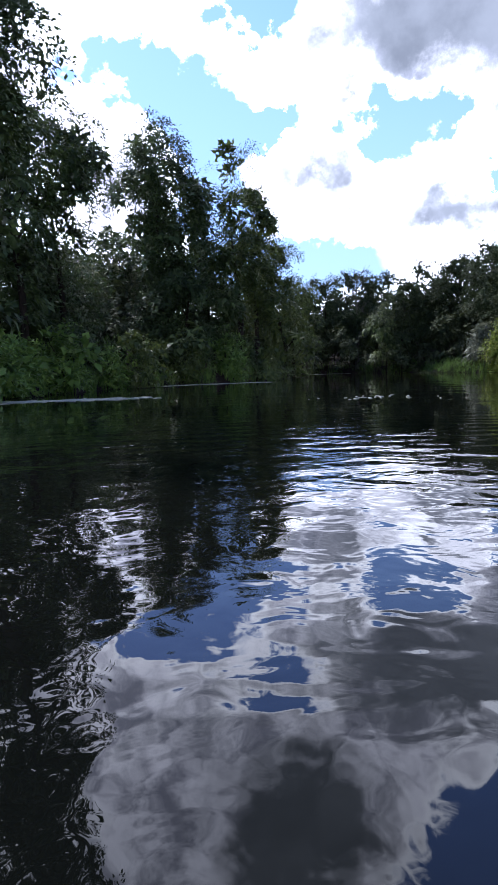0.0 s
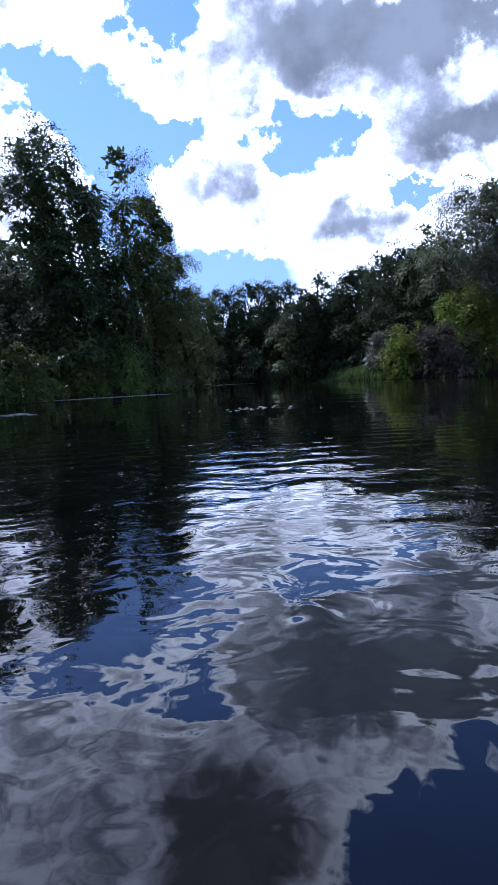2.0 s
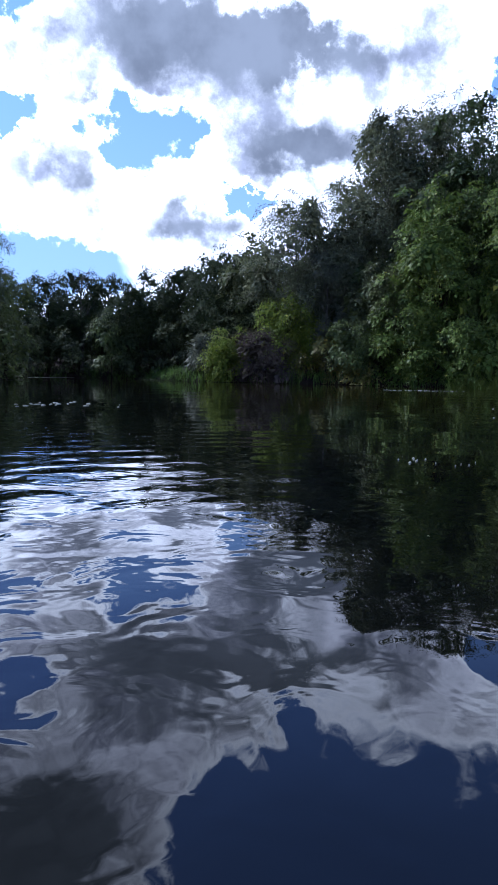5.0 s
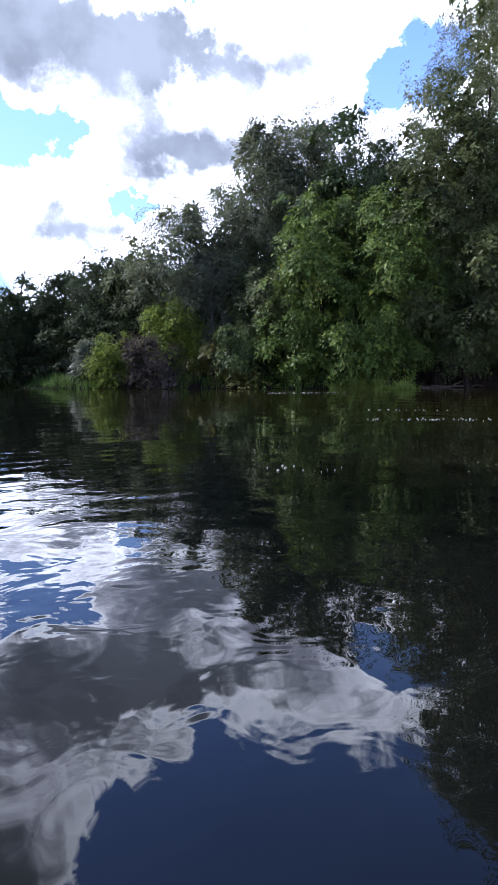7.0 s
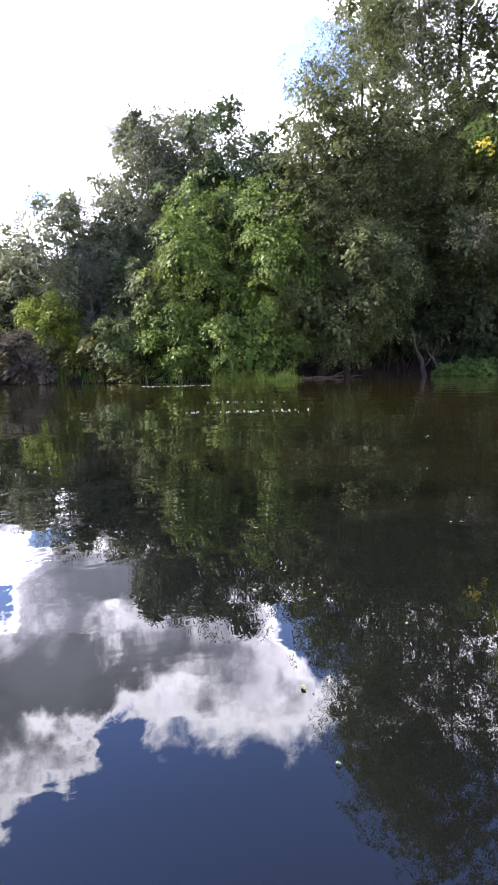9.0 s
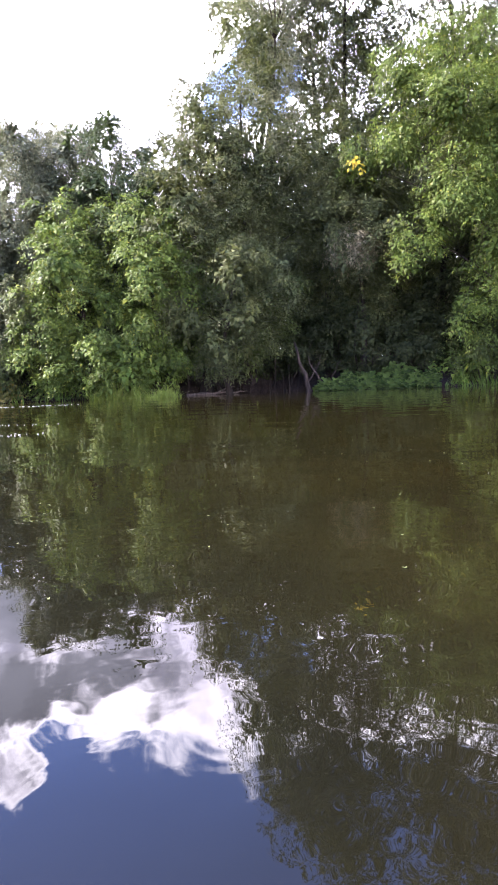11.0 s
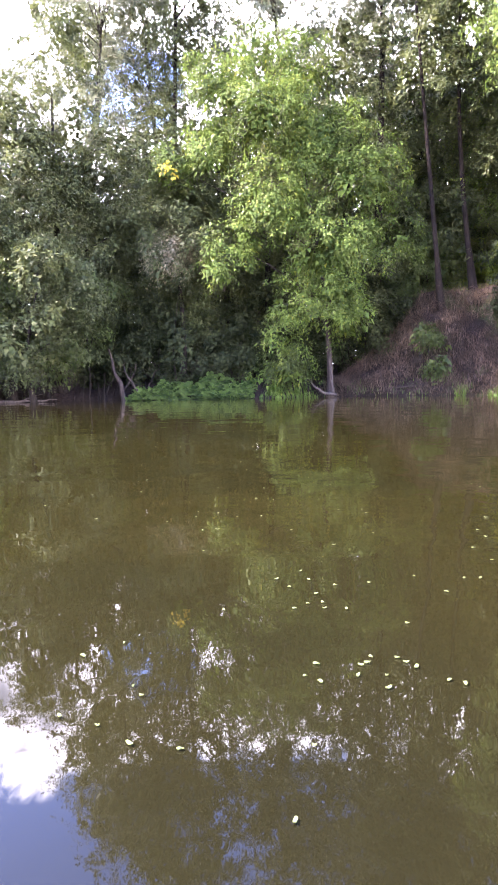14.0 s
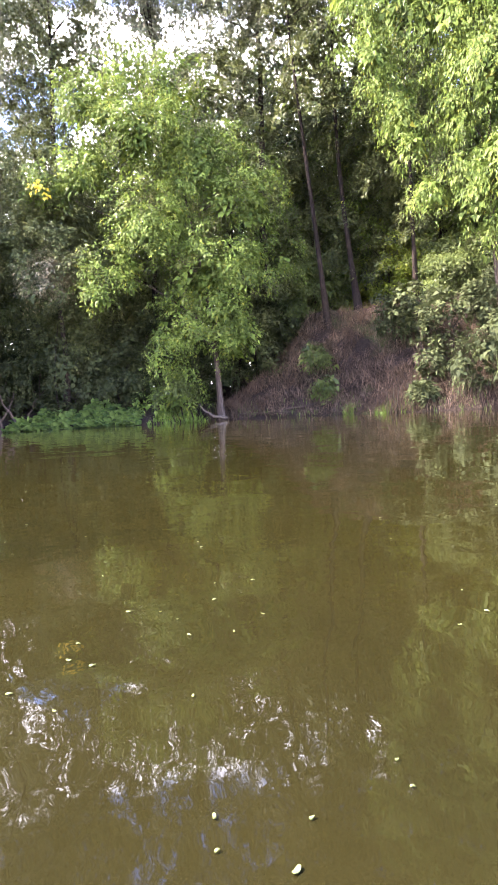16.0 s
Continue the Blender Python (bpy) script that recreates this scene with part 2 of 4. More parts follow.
def make_water():
    m, nt, p = material("murky_river_water")
    co = nt.nodes.new("ShaderNodeTexCoord")
    P = co.outputs["Object"]
    cloudy = tex_noise(nt, 0.5, 5, 0.6, P)
    silt = nt.nodes.new("ShaderNodeSeparateXYZ")
    nt.links.new(P, silt.inputs[0])
    side = nt.nodes.new("ShaderNodeMapRange")
    side.interpolation_type = "SMOOTHSTEP"
    drift = nt.nodes.new("ShaderNodeMath")
    drift.operation = "MULTIPLY_ADD"
    nt.links.new(tex_noise(nt, 0.25, 4, 0.6, P).outputs["Fac"], drift.inputs[0])
    drift.inputs[1].default_value = 9.0
    nt.links.new(silt.outputs[0], drift.inputs[2])
    nt.links.new(drift.outputs[0], side.inputs["Value"])
    side.inputs["From Min"].default_value, side.inputs["From Max"].default_value = 6.5, 14.5
    mixed = nt.nodes.new("ShaderNodeMix")
    mixed.data_type = "RGBA"
    nt.links.new(side.outputs[0], mixed.inputs["Factor"])
    nt.links.new(colour_ramp(nt, cloudy.outputs["Fac"], [(0.3, (0.0022, 0.0026, 0.0022)), (0.7, (0.0032, 0.0034, 0.0026))]), mixed.inputs["A"])
    nt.links.new(colour_ramp(nt, cloudy.outputs["Fac"], [(0.3, (0.0080, 0.0068, 0.0018)), (0.7, (0.0106, 0.0088, 0.0024))]), mixed.inputs["B"])
    nt.links.new(mixed.outputs["Result"], p.inputs["Base Color"])
    rough = nt.nodes.new("ShaderNodeMapRange")      # the still, silty side carries a film of dust
    nt.links.new(side.outputs[0], rough.inputs["Value"])
    rough.inputs["To Min"].default_value, rough.inputs["To Max"].default_value = 0.008, 0.022
    nt.links.new(rough.outputs[0], p.inputs["Roughness"])
    p.inputs["IOR"].default_value = 1.333

    def amount(n, k):
        a = nt.nodes.new("ShaderNodeMath")
        a.operation = "MULTIPLY"
        nt.links.new(n, a.inputs[0])
        if isinstance(k, float):
            a.inputs[1].default_value = k
        else:
            nt.links.new(k, a.inputs[1])
        return a.outputs[0]

    def total(a, b):
        s = nt.nodes.new("ShaderNodeMath")
        nt.links.new(a, s.inputs[0])
        nt.links.new(b, s.inputs[1])
        return s.outputs[0]

    def zone(cx, cy, near, far, lo, hi):
        """1 round a spot of the river, fading outwards."""
        dist = nt.nodes.new("ShaderNodeVectorMath")
        dist.operation = "DISTANCE"
        nt.links.new(P, dist.inputs[0])
        dist.inputs[1].default_value = (cx, cy, 0.0)
        fade = nt.nodes.new("ShaderNodeMapRange")
        fade.interpolation_type = "SMOOTHSTEP"
        nt.links.new(dist.outputs["Value"], fade.inputs["Value"])
        fade.inputs["From Min"].default_value, fade.inputs["From Max"].default_value = near, far
        fade.inputs["To Min"].default_value, fade.inputs["To Max"].default_value = hi, lo
        return fade.outputs[0]

    # heights in metres: slow swell, ripples in patches, and the boat's own wash round its first place
    stir = zone(-1.1, 2.9, 1.6, 4.6, 0.15, 1.0)
    swell = amount(tex_noise(nt, 1.1, 1, 0.5, P, 0.5).outputs["Fac"], 0.009)
    patch = colour_ramp(nt, tex_noise(nt, 0.3, 2, 0.5, P).outputs["Fac"], [(0.40, (0.35, 0.35, 0.35)), (0.62, (1, 1, 1))])
    chop = amount(amount(tex_noise(nt, 2.6, 2, 0.45, P, 0.9).outputs["Fac"], patch), stir)
    ripple = amount(amount(tex_noise(nt, 7.0, 2, 0.5, P, 0.7).outputs["Fac"], patch), stir)
    fine = amount(tex_noise(nt, 18.0, 2, 0.5, P).outputs["Fac"], 0.000006)
    mp = nt.nodes.new("ShaderNodeMapping")
    mp.inputs["Location"].default_value = (-1.0, 3.0, 0.0)
    nt.links.new(P, mp.inputs[0])
    wave = nt.nodes.new("ShaderNodeTexWave")
    wave.wave_type, wave.rings_direction, wave.wave_profile = "RINGS", "Z", "SIN"
    wave.inputs["Scale"].default_value, wave.inputs["Distortion"].default_value = 1.1, 7.0
    wave.inputs["Detail"].default_value, wave.inputs["Detail Scale"].default_value = 2.5, 0.6
    nt.links.new(mp.outputs[0], wave.inputs["Vector"])
    wash = amount(amount(wave.outputs["Fac"], zone(0.8, 4.6, 0.5, 3.6, 0.0, 1.0)), 0.0014)
    h = total(total(total(swell, amount(chop, 0.014)), total(amount(ripple, 0.0042), fine)), wash)
    b = nt.nodes.new("ShaderNodeBump")
    b.inputs["Strength"].default_value, b.inputs["Distance"].default_value = 1.0, 1.0
    nt.links.new(h, b.inputs["Height"])
    nt.links.new(b.outputs[0], p.inputs["Normal"])
    return m


def plain(name, a, b, scale, rough=0.7):
    m, nt, p = material(name)
    co = nt.nodes.new("ShaderNodeTexCoord")
    n = tex_noise(nt, scale, 5, 0.6, co.outputs["Object"])
    nt.links.new(colour_ramp(nt, n.outputs["Fac"], [(0.3, a), (0.7, b)]), p.inputs["Base Color"])
    p.inputs["Roughness"].default_value = rough
    return m


SOIL, WATER = make_soil(), make_water()
SCUM = plain("dry_pollen_scum", (0.12, 0.12, 0.08), (0.30, 0.29, 0.22), 6.0)
FLOATING = plain("yellowed_leaf", (0.070, 0.085, 0.020), (0.145, 0.165, 0.048), 60.0, 0.75)

# ---- the river's banks ----
LEFT_BANK = [(-9, -200), (-9, -40), (-8, -10), (-7, 0), (-6, 8), (-5.2, 12.5), (-4.6, 15.5), (-3.8, 18.3), (-2.4, 21), (-0.4, 22.4), (0.8, 25.5), (1.7, 30), (1.2, 36), (0.5, 40)]
RIGHT_BANK = [(2.5, 41.5), (5.0, 38.5), (7.6, 36.6), (9.0, 32.5), (9.2, 28.6), (10.6, 26.9), (12.6, 25.4), (14.3, 23.2), (15.8, 21.3), (17.1, 19.8), (18.6, 18.7), (20.4, 19.2),
              (22.6, 19.0), (24.3, 17.0), (24.9, 15.0), (26.8, 11.6), (28.0, 10.2), (29.5, 9.3), (30.2, 6.0), (30.2, 3.0), (29.8, 0.0), (29.5, -3.0), (28, -12), (26, -40), (26, -200)]
SHORE = np.array(LEFT_BANK + RIGHT_BANK, float)


def land_distance(px, py):
    """Signed distance to the shore: positive on land."""
    px, py = np.asarray(px, float), np.asarray(py, float)
    best, inside = np.full(px.shape, 1e9), np.zeros(px.shape, bool)
    for i in range(len(SHORE)):
        (ax, ay), (bx, by) = SHORE[i], SHORE[(i + 1) % len(SHORE)]
        dx, dy = bx - ax, by - ay
        s = np.clip(((px - ax) * dx + (py - ay) * dy) / (dx * dx + dy * dy), 0, 1)
        best = np.minimum(best, np.hypot(px - ax - s * dx, py - ay - s * dy))
        cross = ((ay > py) != (by > py)) & (px < dx * (py - ay) / (dy if dy else 1e-9) + ax)
        inside ^= cross
    return np.where(inside, -best, best)


def ground_height(px, py):
    px, py = np.asarray(px, float), np.asarray(py, float)
    d = land_distance(px, py)
    steep = np.clip((10.6 - py) / 3.2, 0, 1) ** 1.3 * np.clip((py + 9.0) / 6.0, 0, 1) * np.clip((px - 27) / 2, 0, 1)
    wob = 0.10 * np.sin(px * 1.7 + py * 0.6) * np.sin(py * 1.3 - px * 0.4) + 0.06 * np.sin(px * 4.1) * np.sin(py * 3.7 + 1)
    flat = 0.34 * np.clip(d / 0.5, 0, 1) + 0.16 * np.clip(d - 0.5, 0, 7)
    high = 0.25 * np.clip(d / 0.3, 0, 1) + 0.92 * np.clip(d - 0.3, 0, 4.6) + 0.08 * np.clip(d - 4.9, 0, 20)
    land = flat * (1 - steep) + high * steep + wob * np.clip(d, 0, 1)
    bed = -1.2 * np.clip(-d / 2.5, 0, 1) ** 0.7
    return np.where(d > 0, land, bed)


def add_mesh(name, verts, faces, mat, parent=None, label="", smooth=False):
    """faces: an (n, 3) or (n, 4) array."""
    verts, faces = np.asarray(verts, np.float32), np.asarray(faces, np.int32)
    me = bpy.data.meshes.new(name)
    k = faces.shape[1]
    me.vertices.add(len(verts))
    me.vertices.foreach_set("co", verts.ravel())
    me.loops.add(faces.size)
    me.loops.foreach_set("vertex_index", faces.ravel())
    me.polygons.add(len(faces))
    me.polygons.foreach_set("loop_start", np.arange(0, faces.size, k, dtype=np.int32))
    if smooth:
        me.polygons.foreach_set("use_smooth", np.ones(len(faces), bool))
    me.update(calc_edges=True)
    me.materials.append(mat)
    ob = new(name, me)
    if parent is not None:
        ob.parent = parent
    if label:
        tagged(ob, label)
    return ob


def make_ground():
    def axis(lo, hi, step):
        mid = np.arange(lo, hi + 1e-6, step)
        far = np.array([3, 7, 14, 28, 60, 130, 300, 700, 1600, 3500.0])
        return np.concatenate([lo - far[::-1], mid, hi + far])
    gx, gy = axis(-14, 46, 0.5), axis(-14, 52, 0.5)
    X, Y = np.meshgrid(gx, gy)
    Z = ground_height(X, Y)
    n, m = X.shape
    i = np.arange(n * m).reshape(n, m)
    f = np.stack([i[:-1, :-1], i[:-1, 1:], i[1:, 1:], i[1:, :-1]], -1).reshape(-1, 4)
    ob = add_mesh("ground", np.stack([X, Y, Z], -1).reshape(-1, 3), f, SOIL, smooth=True)
    tagged(ob, "brown earth river bank with leaf litter", "ground", kind="structure")


def make_river():
    ob = add_mesh("water", [(-12, -199, 0), (34, -199, 0), (34, 46, 0), (-12, 46, 0)], [(0, 1, 2, 3)], WATER)
    tagged(ob, "calm murky olive river water with mirror reflections", "water", kind="structure")


make_ground()
make_river()


# ---- plants ----
def tube(path, radii, sides=6):
    path, radii = np.asarray(path, float), np.asarray(radii, float)
    d = np.gradient(path, axis=0)
    d /= np.linalg.norm(d, axis=1)[:, None] + 1e-9
    ref = np.where(np.abs(d[:, 2:3]) > 0.9, np.array([[1.0, 0, 0]]), np.array([[0, 0, 1.0]]))
    u = np.cross(d, ref)
    u /= np.linalg.norm(u, axis=1)[:, None]
    v = np.cross(d, u)
    a = np.linspace(0, 2 * math.pi, sides, endpoint=False)
    ring = np.cos(a)[None, :, None] * u[:, None] + np.sin(a)[None, :, None] * v[:, None]
    pts = (path[:, None] + ring * radii[:, None, None]).reshape(-1, 3)
    k = len(path)
    i = np.arange(k * sides).reshape(k, sides)
    j = np.roll(i, -1, axis=1)
    return pts, np.stack([i[:-1], j[:-1], j[1:], i[1:]], -1).reshape(-1, 4)


def join(pieces):
    vs, fs, o = [], [], 0
    for v, f in pieces:
        vs.append(v)
        fs.append(np.asarray(f) + o)
        o += len(v)
    return np.concatenate(vs), np.concatenate(fs)


def unit(a):
    return a / (np.linalg.norm(a, axis=-1, keepdims=True) + 1e-9)


def leaves(rng, place, out, per, spray, length, width, droop, folded=True):
    """Sprays of folded leaves: each spray a loose, drooping disc round its place, facing outwards."""
    n = len(place)
    t1 = unit(np.cross(out, np.array([0, 0, 1.0]) + 0.01 * rng.normal(size=(n, 3))))
    t2 = np.cross(out, t1)
    ang, rad = rng.uniform(0, 2 * math.pi, (n, per)), spray * np.sqrt(rng.uniform(0.02, 1, (n, per)))
    off = (np.cos(ang) * rad)[..., None] * t1[:, None] + (np.sin(ang) * rad)[..., None] * t2[:, None]
    off = off + out[:, None] * rng.normal(0, 0.22 * spray, (n, per, 1))
    off[..., 2] -= droop * rad ** 2 / max(spray, 1e-6)
    c = (place[:, None] + off).reshape(-1, 3)
    o = np.repeat(out, per, axis=0)
    m = len(c)
    along = unit(0.5 * o + unit(off.reshape(-1, 3)) * 0.8 + rng.normal(0, 0.32, (m, 3)) - np.array([0, 0, droop]))
    up = unit(np.array([0, 0, 0.8]) + 0.7 * o + np.repeat(rng.normal(0, 0.28, (n, 3)), per, axis=0) + rng.normal(0, 0.30, (m, 3)))
    side = unit(np.cross(along, up))
    nrm = np.cross(side, along)
    L = (length * rng.uniform(0.65, 1.25, m))[:, None]
    W = L * width / length
    base, tip = c - along * L * 0.5, c + along * L * 0.5 - np.array([0, 0, 1.0]) * L * 0.12
    if not folded:      # far-off leaves need no fold
        v = np.stack([c - along * L * 0.45 - side * W * 0.5, tip, c - along * L * 0.25 + side * W * 0.5], 1).reshape(-1, 3)
        return v, np.arange(m * 3).reshape(-1, 3)
    left, right = c - side * W * 0.5 + nrm * W * 0.18, c + side * W * 0.5 + nrm * W * 0.18
    v = np.stack([base, left, tip, right], 1).reshape(-1, 3)
    i = np.arange(m)[:, None] * 4
    f = np.concatenate([i + [0, 1, 2], i + [0, 2, 3]], 1).reshape(-1, 3)
    return v, f


def clumps(rng, lobes, sprays, gap=0.25, inner=0.5, light=(0.0, 0.0), sag=0.3, bunch=5):
    """Places and outward ways of sprays, gathered into flat boughs one above another round each lobe, with gaps between them.
    light: the open side, on which edge trees are leafier; sag: how far the boughs' rims hang; bunch: sprays to a bough."""
    lobes = np.asarray(lobes, float)
    area = (lobes[:, 3] * lobes[:, 5]) ** 1.0
    boughs = max(16, sprays // bunch)
    pick = rng.choice(len(lobes), boughs, p=area / area.sum())
    d = unit(rng.normal(size=(boughs, 3)))
    turn = (d[:, :2] @ np.asarray(light) < 0) & (rng.uniform(0, 1, boughs) < 0.55)
    d[turn, :2] *= -1
    r = 1 - inner * rng.uniform(0, 1, boughs) ** 1.7
    wob = 1 + 0.17 * np.sin(d[:, 0] * 5 + pick) * np.sin(d[:, 1] * 6 + pick * 2) + 0.11 * np.sin(d[:, 2] * 11 + pick * 3)
    c = lobes[pick, :3] + d * lobes[pick, 3:6] * (r * wob)[:, None]
    keep = np.sin(c[:, 0] * 3.1 + pick) * np.sin(c[:, 1] * 2.7) * np.sin(c[:, 2] * 3.3 + pick * 1.7) > -gap
    c, d, pick = c[keep], d[keep], pick[keep]
    size = (0.14 + 0.20 * lobes[pick, 3]) * rng.uniform(0.65, 1.35, len(c))
    up = unit(d * np.array([0.75, 0.75, 0.45]) + np.array([0, 0, 0.75]) + rng.normal(0, 0.22, d.shape))
    t1 = unit(np.cross(up, np.array([0.31, 0.17, 0.05]) + d[:, [1, 2, 0]]))
    t2 = np.cross(up, t1)
    b = rng.choice(len(c), sprays, p=size ** 1.6 / (size ** 1.6).sum())
    a, q = rng.uniform(0, 2 * math.pi, sprays), np.sqrt(rng.uniform(0, 1, sprays)) * rng.uniform(0.75, 1.2, sprays)
    way = np.cos(a)[:, None] * t1[b] + np.sin(a)[:, None] * t2[b]
    p = c[b] + way * (q * size[b])[:, None] + up[b] * rng.normal(0, 0.13, (sprays, 1)) * size[b][:, None]
    p[:, 2] -= sag * size[b] * q ** 2
    return p, unit(0.75 * up[b] + 0.5 * way * q[:, None] + 0.35 * d[b])


KIND = {  # leaf length, leaf width, sprays per square metre of crown, leaves per spray, droop, gap, label
    "alder": (0.16, 0.105, 8.5, 12, 0.35, 0.42, "leafy green alder tree rooted on the river bank"),
    "poplar": (0.15, 0.10, 9.5, 12, 0.25, 0.45, "dense dark green poplar tree with a tall crown"),
    "aspen": (0.14, 0.095, 13.0, 12, 0.35, 0.62, "grey-green aspen tree with a rounded crown"),
    "lacy": (0.14, 0.095, 8.0, 12, 0.35, 0.34, "airy grey-green aspen tree with sky between its leaves"),
    "maple": (0.18, 0.12, 9.5, 11, 0.5, 0.42, "yellow-green box elder tree leaning to the water"),
    "willow": (0.17, 0.06, 11.0, 13, 0.4, 0.42, "dark green willow tree with drooping twigs"),
    "osier": (0.17, 0.045, 7.5, 13, 0.1, 0.30, "slender feathery osier tree with upright twigs"),
    "silver": (0.17, 0.045, 10.0, 14, 0.2, 0.45, "silvery grey-green willow tree on the bank"),
    "oak": (0.16, 0.10, 9.0, 12, 0.3, 0.34, "tall old tree with thick dark bare limbs"),
    "far": (0.17, 0.11, 11.0, 12, 0.35, 0.42, "green tree at the river's distant bend, darkened as its shadow side"),
}
BANKS = {"left": "trees on the overgrown bank", "right": "trees on the wooded bank", "far": "trees at the river bend"}
_seed = [100]


def lobes_of(rng, h0, h1, r, count, bulge=0.45, lean=(0, 0)):
    """Rounded lobes that fill a crown from height h0 to h1 with its greatest width at the part bulge of its height."""
    rows = []
    for i in range(count):
        s = (i + rng.uniform(0.1, 0.9)) / count
        wide = (math.sin(math.pi * min(1, (s / bulge) * 0.5)) if s < bulge else math.cos(0.45 * math.pi * (s - bulge) / (1 - bulge)) ** 0.6)
        wide = max(0.48, wide)
        a = i * 2.4 + rng.uniform(-0.5, 0.5)
        q = r * wide * rng.uniform(0.30, 0.80)
        lr = max(0.36 * r, r * wide * rng.uniform(0.50, 0.68))
        z = h0 + (h1 - h0) * s
        z = min(z, h1 - lr * 0.8)
        rows.append((math.cos(a) * q + lean[0] * s, math.sin(a) * q + lean[1] * s, z, lr, lr, lr * rng.uniform(0.75, 1.15)))
    return rows


def grow(name, x, y, lobes, h, kind, mats, spec, trunk_r, lean, bank_group, category, label, limbs=9, density=1.0, trunk_top=0.74, seed=0, crown_label="", bark=None, most=2600):
    rng = np.random.default_rng(seed)
    gz = float(ground_height(x, y))
    gz = max(gz, -0.15)
    root = new(name)
    root.location = (x, y, gz)
    tagged(root, label, category, bank_group)
    L, W, per_m2, per, droop, gap = spec
    # trunk
    ht = h * trunk_top
    s = np.linspace(0, 1, 9)
    bend = rng.normal(0, 0.02 * h, 2)
    path = np.stack([lean[0] * s + bend[0] * np.sin(s * 5), lean[1] * s + bend[1] * np.sin(s * 4.2), -0.3 + (ht + 0.3) * s], 1)
    rad = trunk_r * (1 - 0.86 * s) + trunk_r * 0.7 * np.exp(-s * 22)
    v, f = tube(path, rad, 8)
    trunk = add_mesh("trunk", v, f, bark or BARK, root, smooth=True)
    # limbs reach from the trunk into the lobes
    order = sorted(lobes, key=lambda q: -q[3])[:limbs]
    for q in order:
        c = np.array(q[:3])
        z0 = max(0.12 * h, min(c[2] - 0.5 * math.hypot(c[0], c[1]) - 0.3, ht * 0.9))
        t0 = (z0 + 0.3) / (ht + 0.3)
        a = np.array([np.interp(t0, s, path[:, k]) for k in range(3)])
        u = np.linspace(0, 1, 6)[:, None]
        mid = (a + c) / 2 + np.array([0, 0, 0.12 * np.linalg.norm(c - a)]) + rng.normal(0, 0.08, 3)
        pth = (1 - u) ** 2 * a + 2 * u * (1 - u) * mid + u ** 2 * c
        r0 = max(0.018, trunk_r * (1 - 0.8 * t0) * 0.5)
        v, f = tube(pth, r0 * (1 - 0.8 * u[:, 0]), 5)
        add_mesh("limb", v, f, bark or BARK, trunk, smooth=True)
    near = math.hypot(x - 3, y + 1) < 20
    size = 0.77 if near else 0.65
    lb = np.asarray(lobes)
    area = float((4 * math.pi * lb[:, 3] * (lb[:, 3] + lb[:, 5]) / 2).sum()) * 0.62
    count = int(min(most, max(80, area * per_m2 * density * (0.74 if near else 0.84))))
    e = 1.5
    light = np.array([land_distance(x - e, y) - land_distance(x + e, y), land_distance(x, y - e) - land_distance(x, y + e)], float)
    light /= np.linalg.norm(light) + 1e-6
    fine = kind in ("aspen", "lacy", "osier", "far")      # crowns of small, evenly strewn twigs
    p, o = clumps(rng, lobes, count, 0.9 if fine else gap, light=light, bunch=2 if fine else 5)
    v, f = leaves(rng, p, o, int(per * 1.22), 0.28, L * size, W * size, droop, near)
    # the shaded inside of the crown: fewer, broader sprays
    p, o = clumps(rng, [(a, b, c, d * 0.66, e * 0.66, g * 0.66) for a, b, c, d, e, g in lobes], count // 5, 0.8, 0.9)
    v, f = join([(v, f), leaves(rng, p, o, 9, 0.36, 0.26, 0.18, droop, near)])
    v[:, 2] = np.maximum(v[:, 2], 0.02 - gz)
    add_mesh("crown", v, f, mats, root, crown_label)
    return root


def tree(x, y, h, r, cb, kind, bank, lean=(0.0, 0.0), trunk=0.0, density=1.0, bulge=0.45, count=0, leaf_size=1.0):
    _seed[0] += 1
    rng = np.random.default_rng(_seed[0])
    L, W, per_m2, per, droop, gap, label = KIND[kind]
    gz = max(-0.15, float(ground_height(x, y)))
    h = h - gz
    lobes = lobes_of(rng, cb * h, h, r * 1.36, count or int(np.clip(11 + h * 1.4, 13, 34)), bulge, lean)
    # left-bank alders take the darker leaf: their backlit shade is in the colour
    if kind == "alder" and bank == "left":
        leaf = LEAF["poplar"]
    else:
        leaf = LEAF.get("alder" if kind in ("oak",) else "willow" if kind == "osier" else kind)
    return grow({"lacy": "aspen", "far": "bend"}.get(kind, kind) + "_tree", x, y, lobes, h, kind, leaf, (L * leaf_size, W * leaf_size, per_m2, per, droop, gap), trunk or min(0.24, 0.035 + 0.0125 * h), lean, BANKS[bank], "tree", label,
                density=density, seed=_seed[0], most=3600 if kind in ("lacy", "oak", "aspen") else 2600, bark=PALE_BARK if kind in ("aspen", "silver") else BARK)


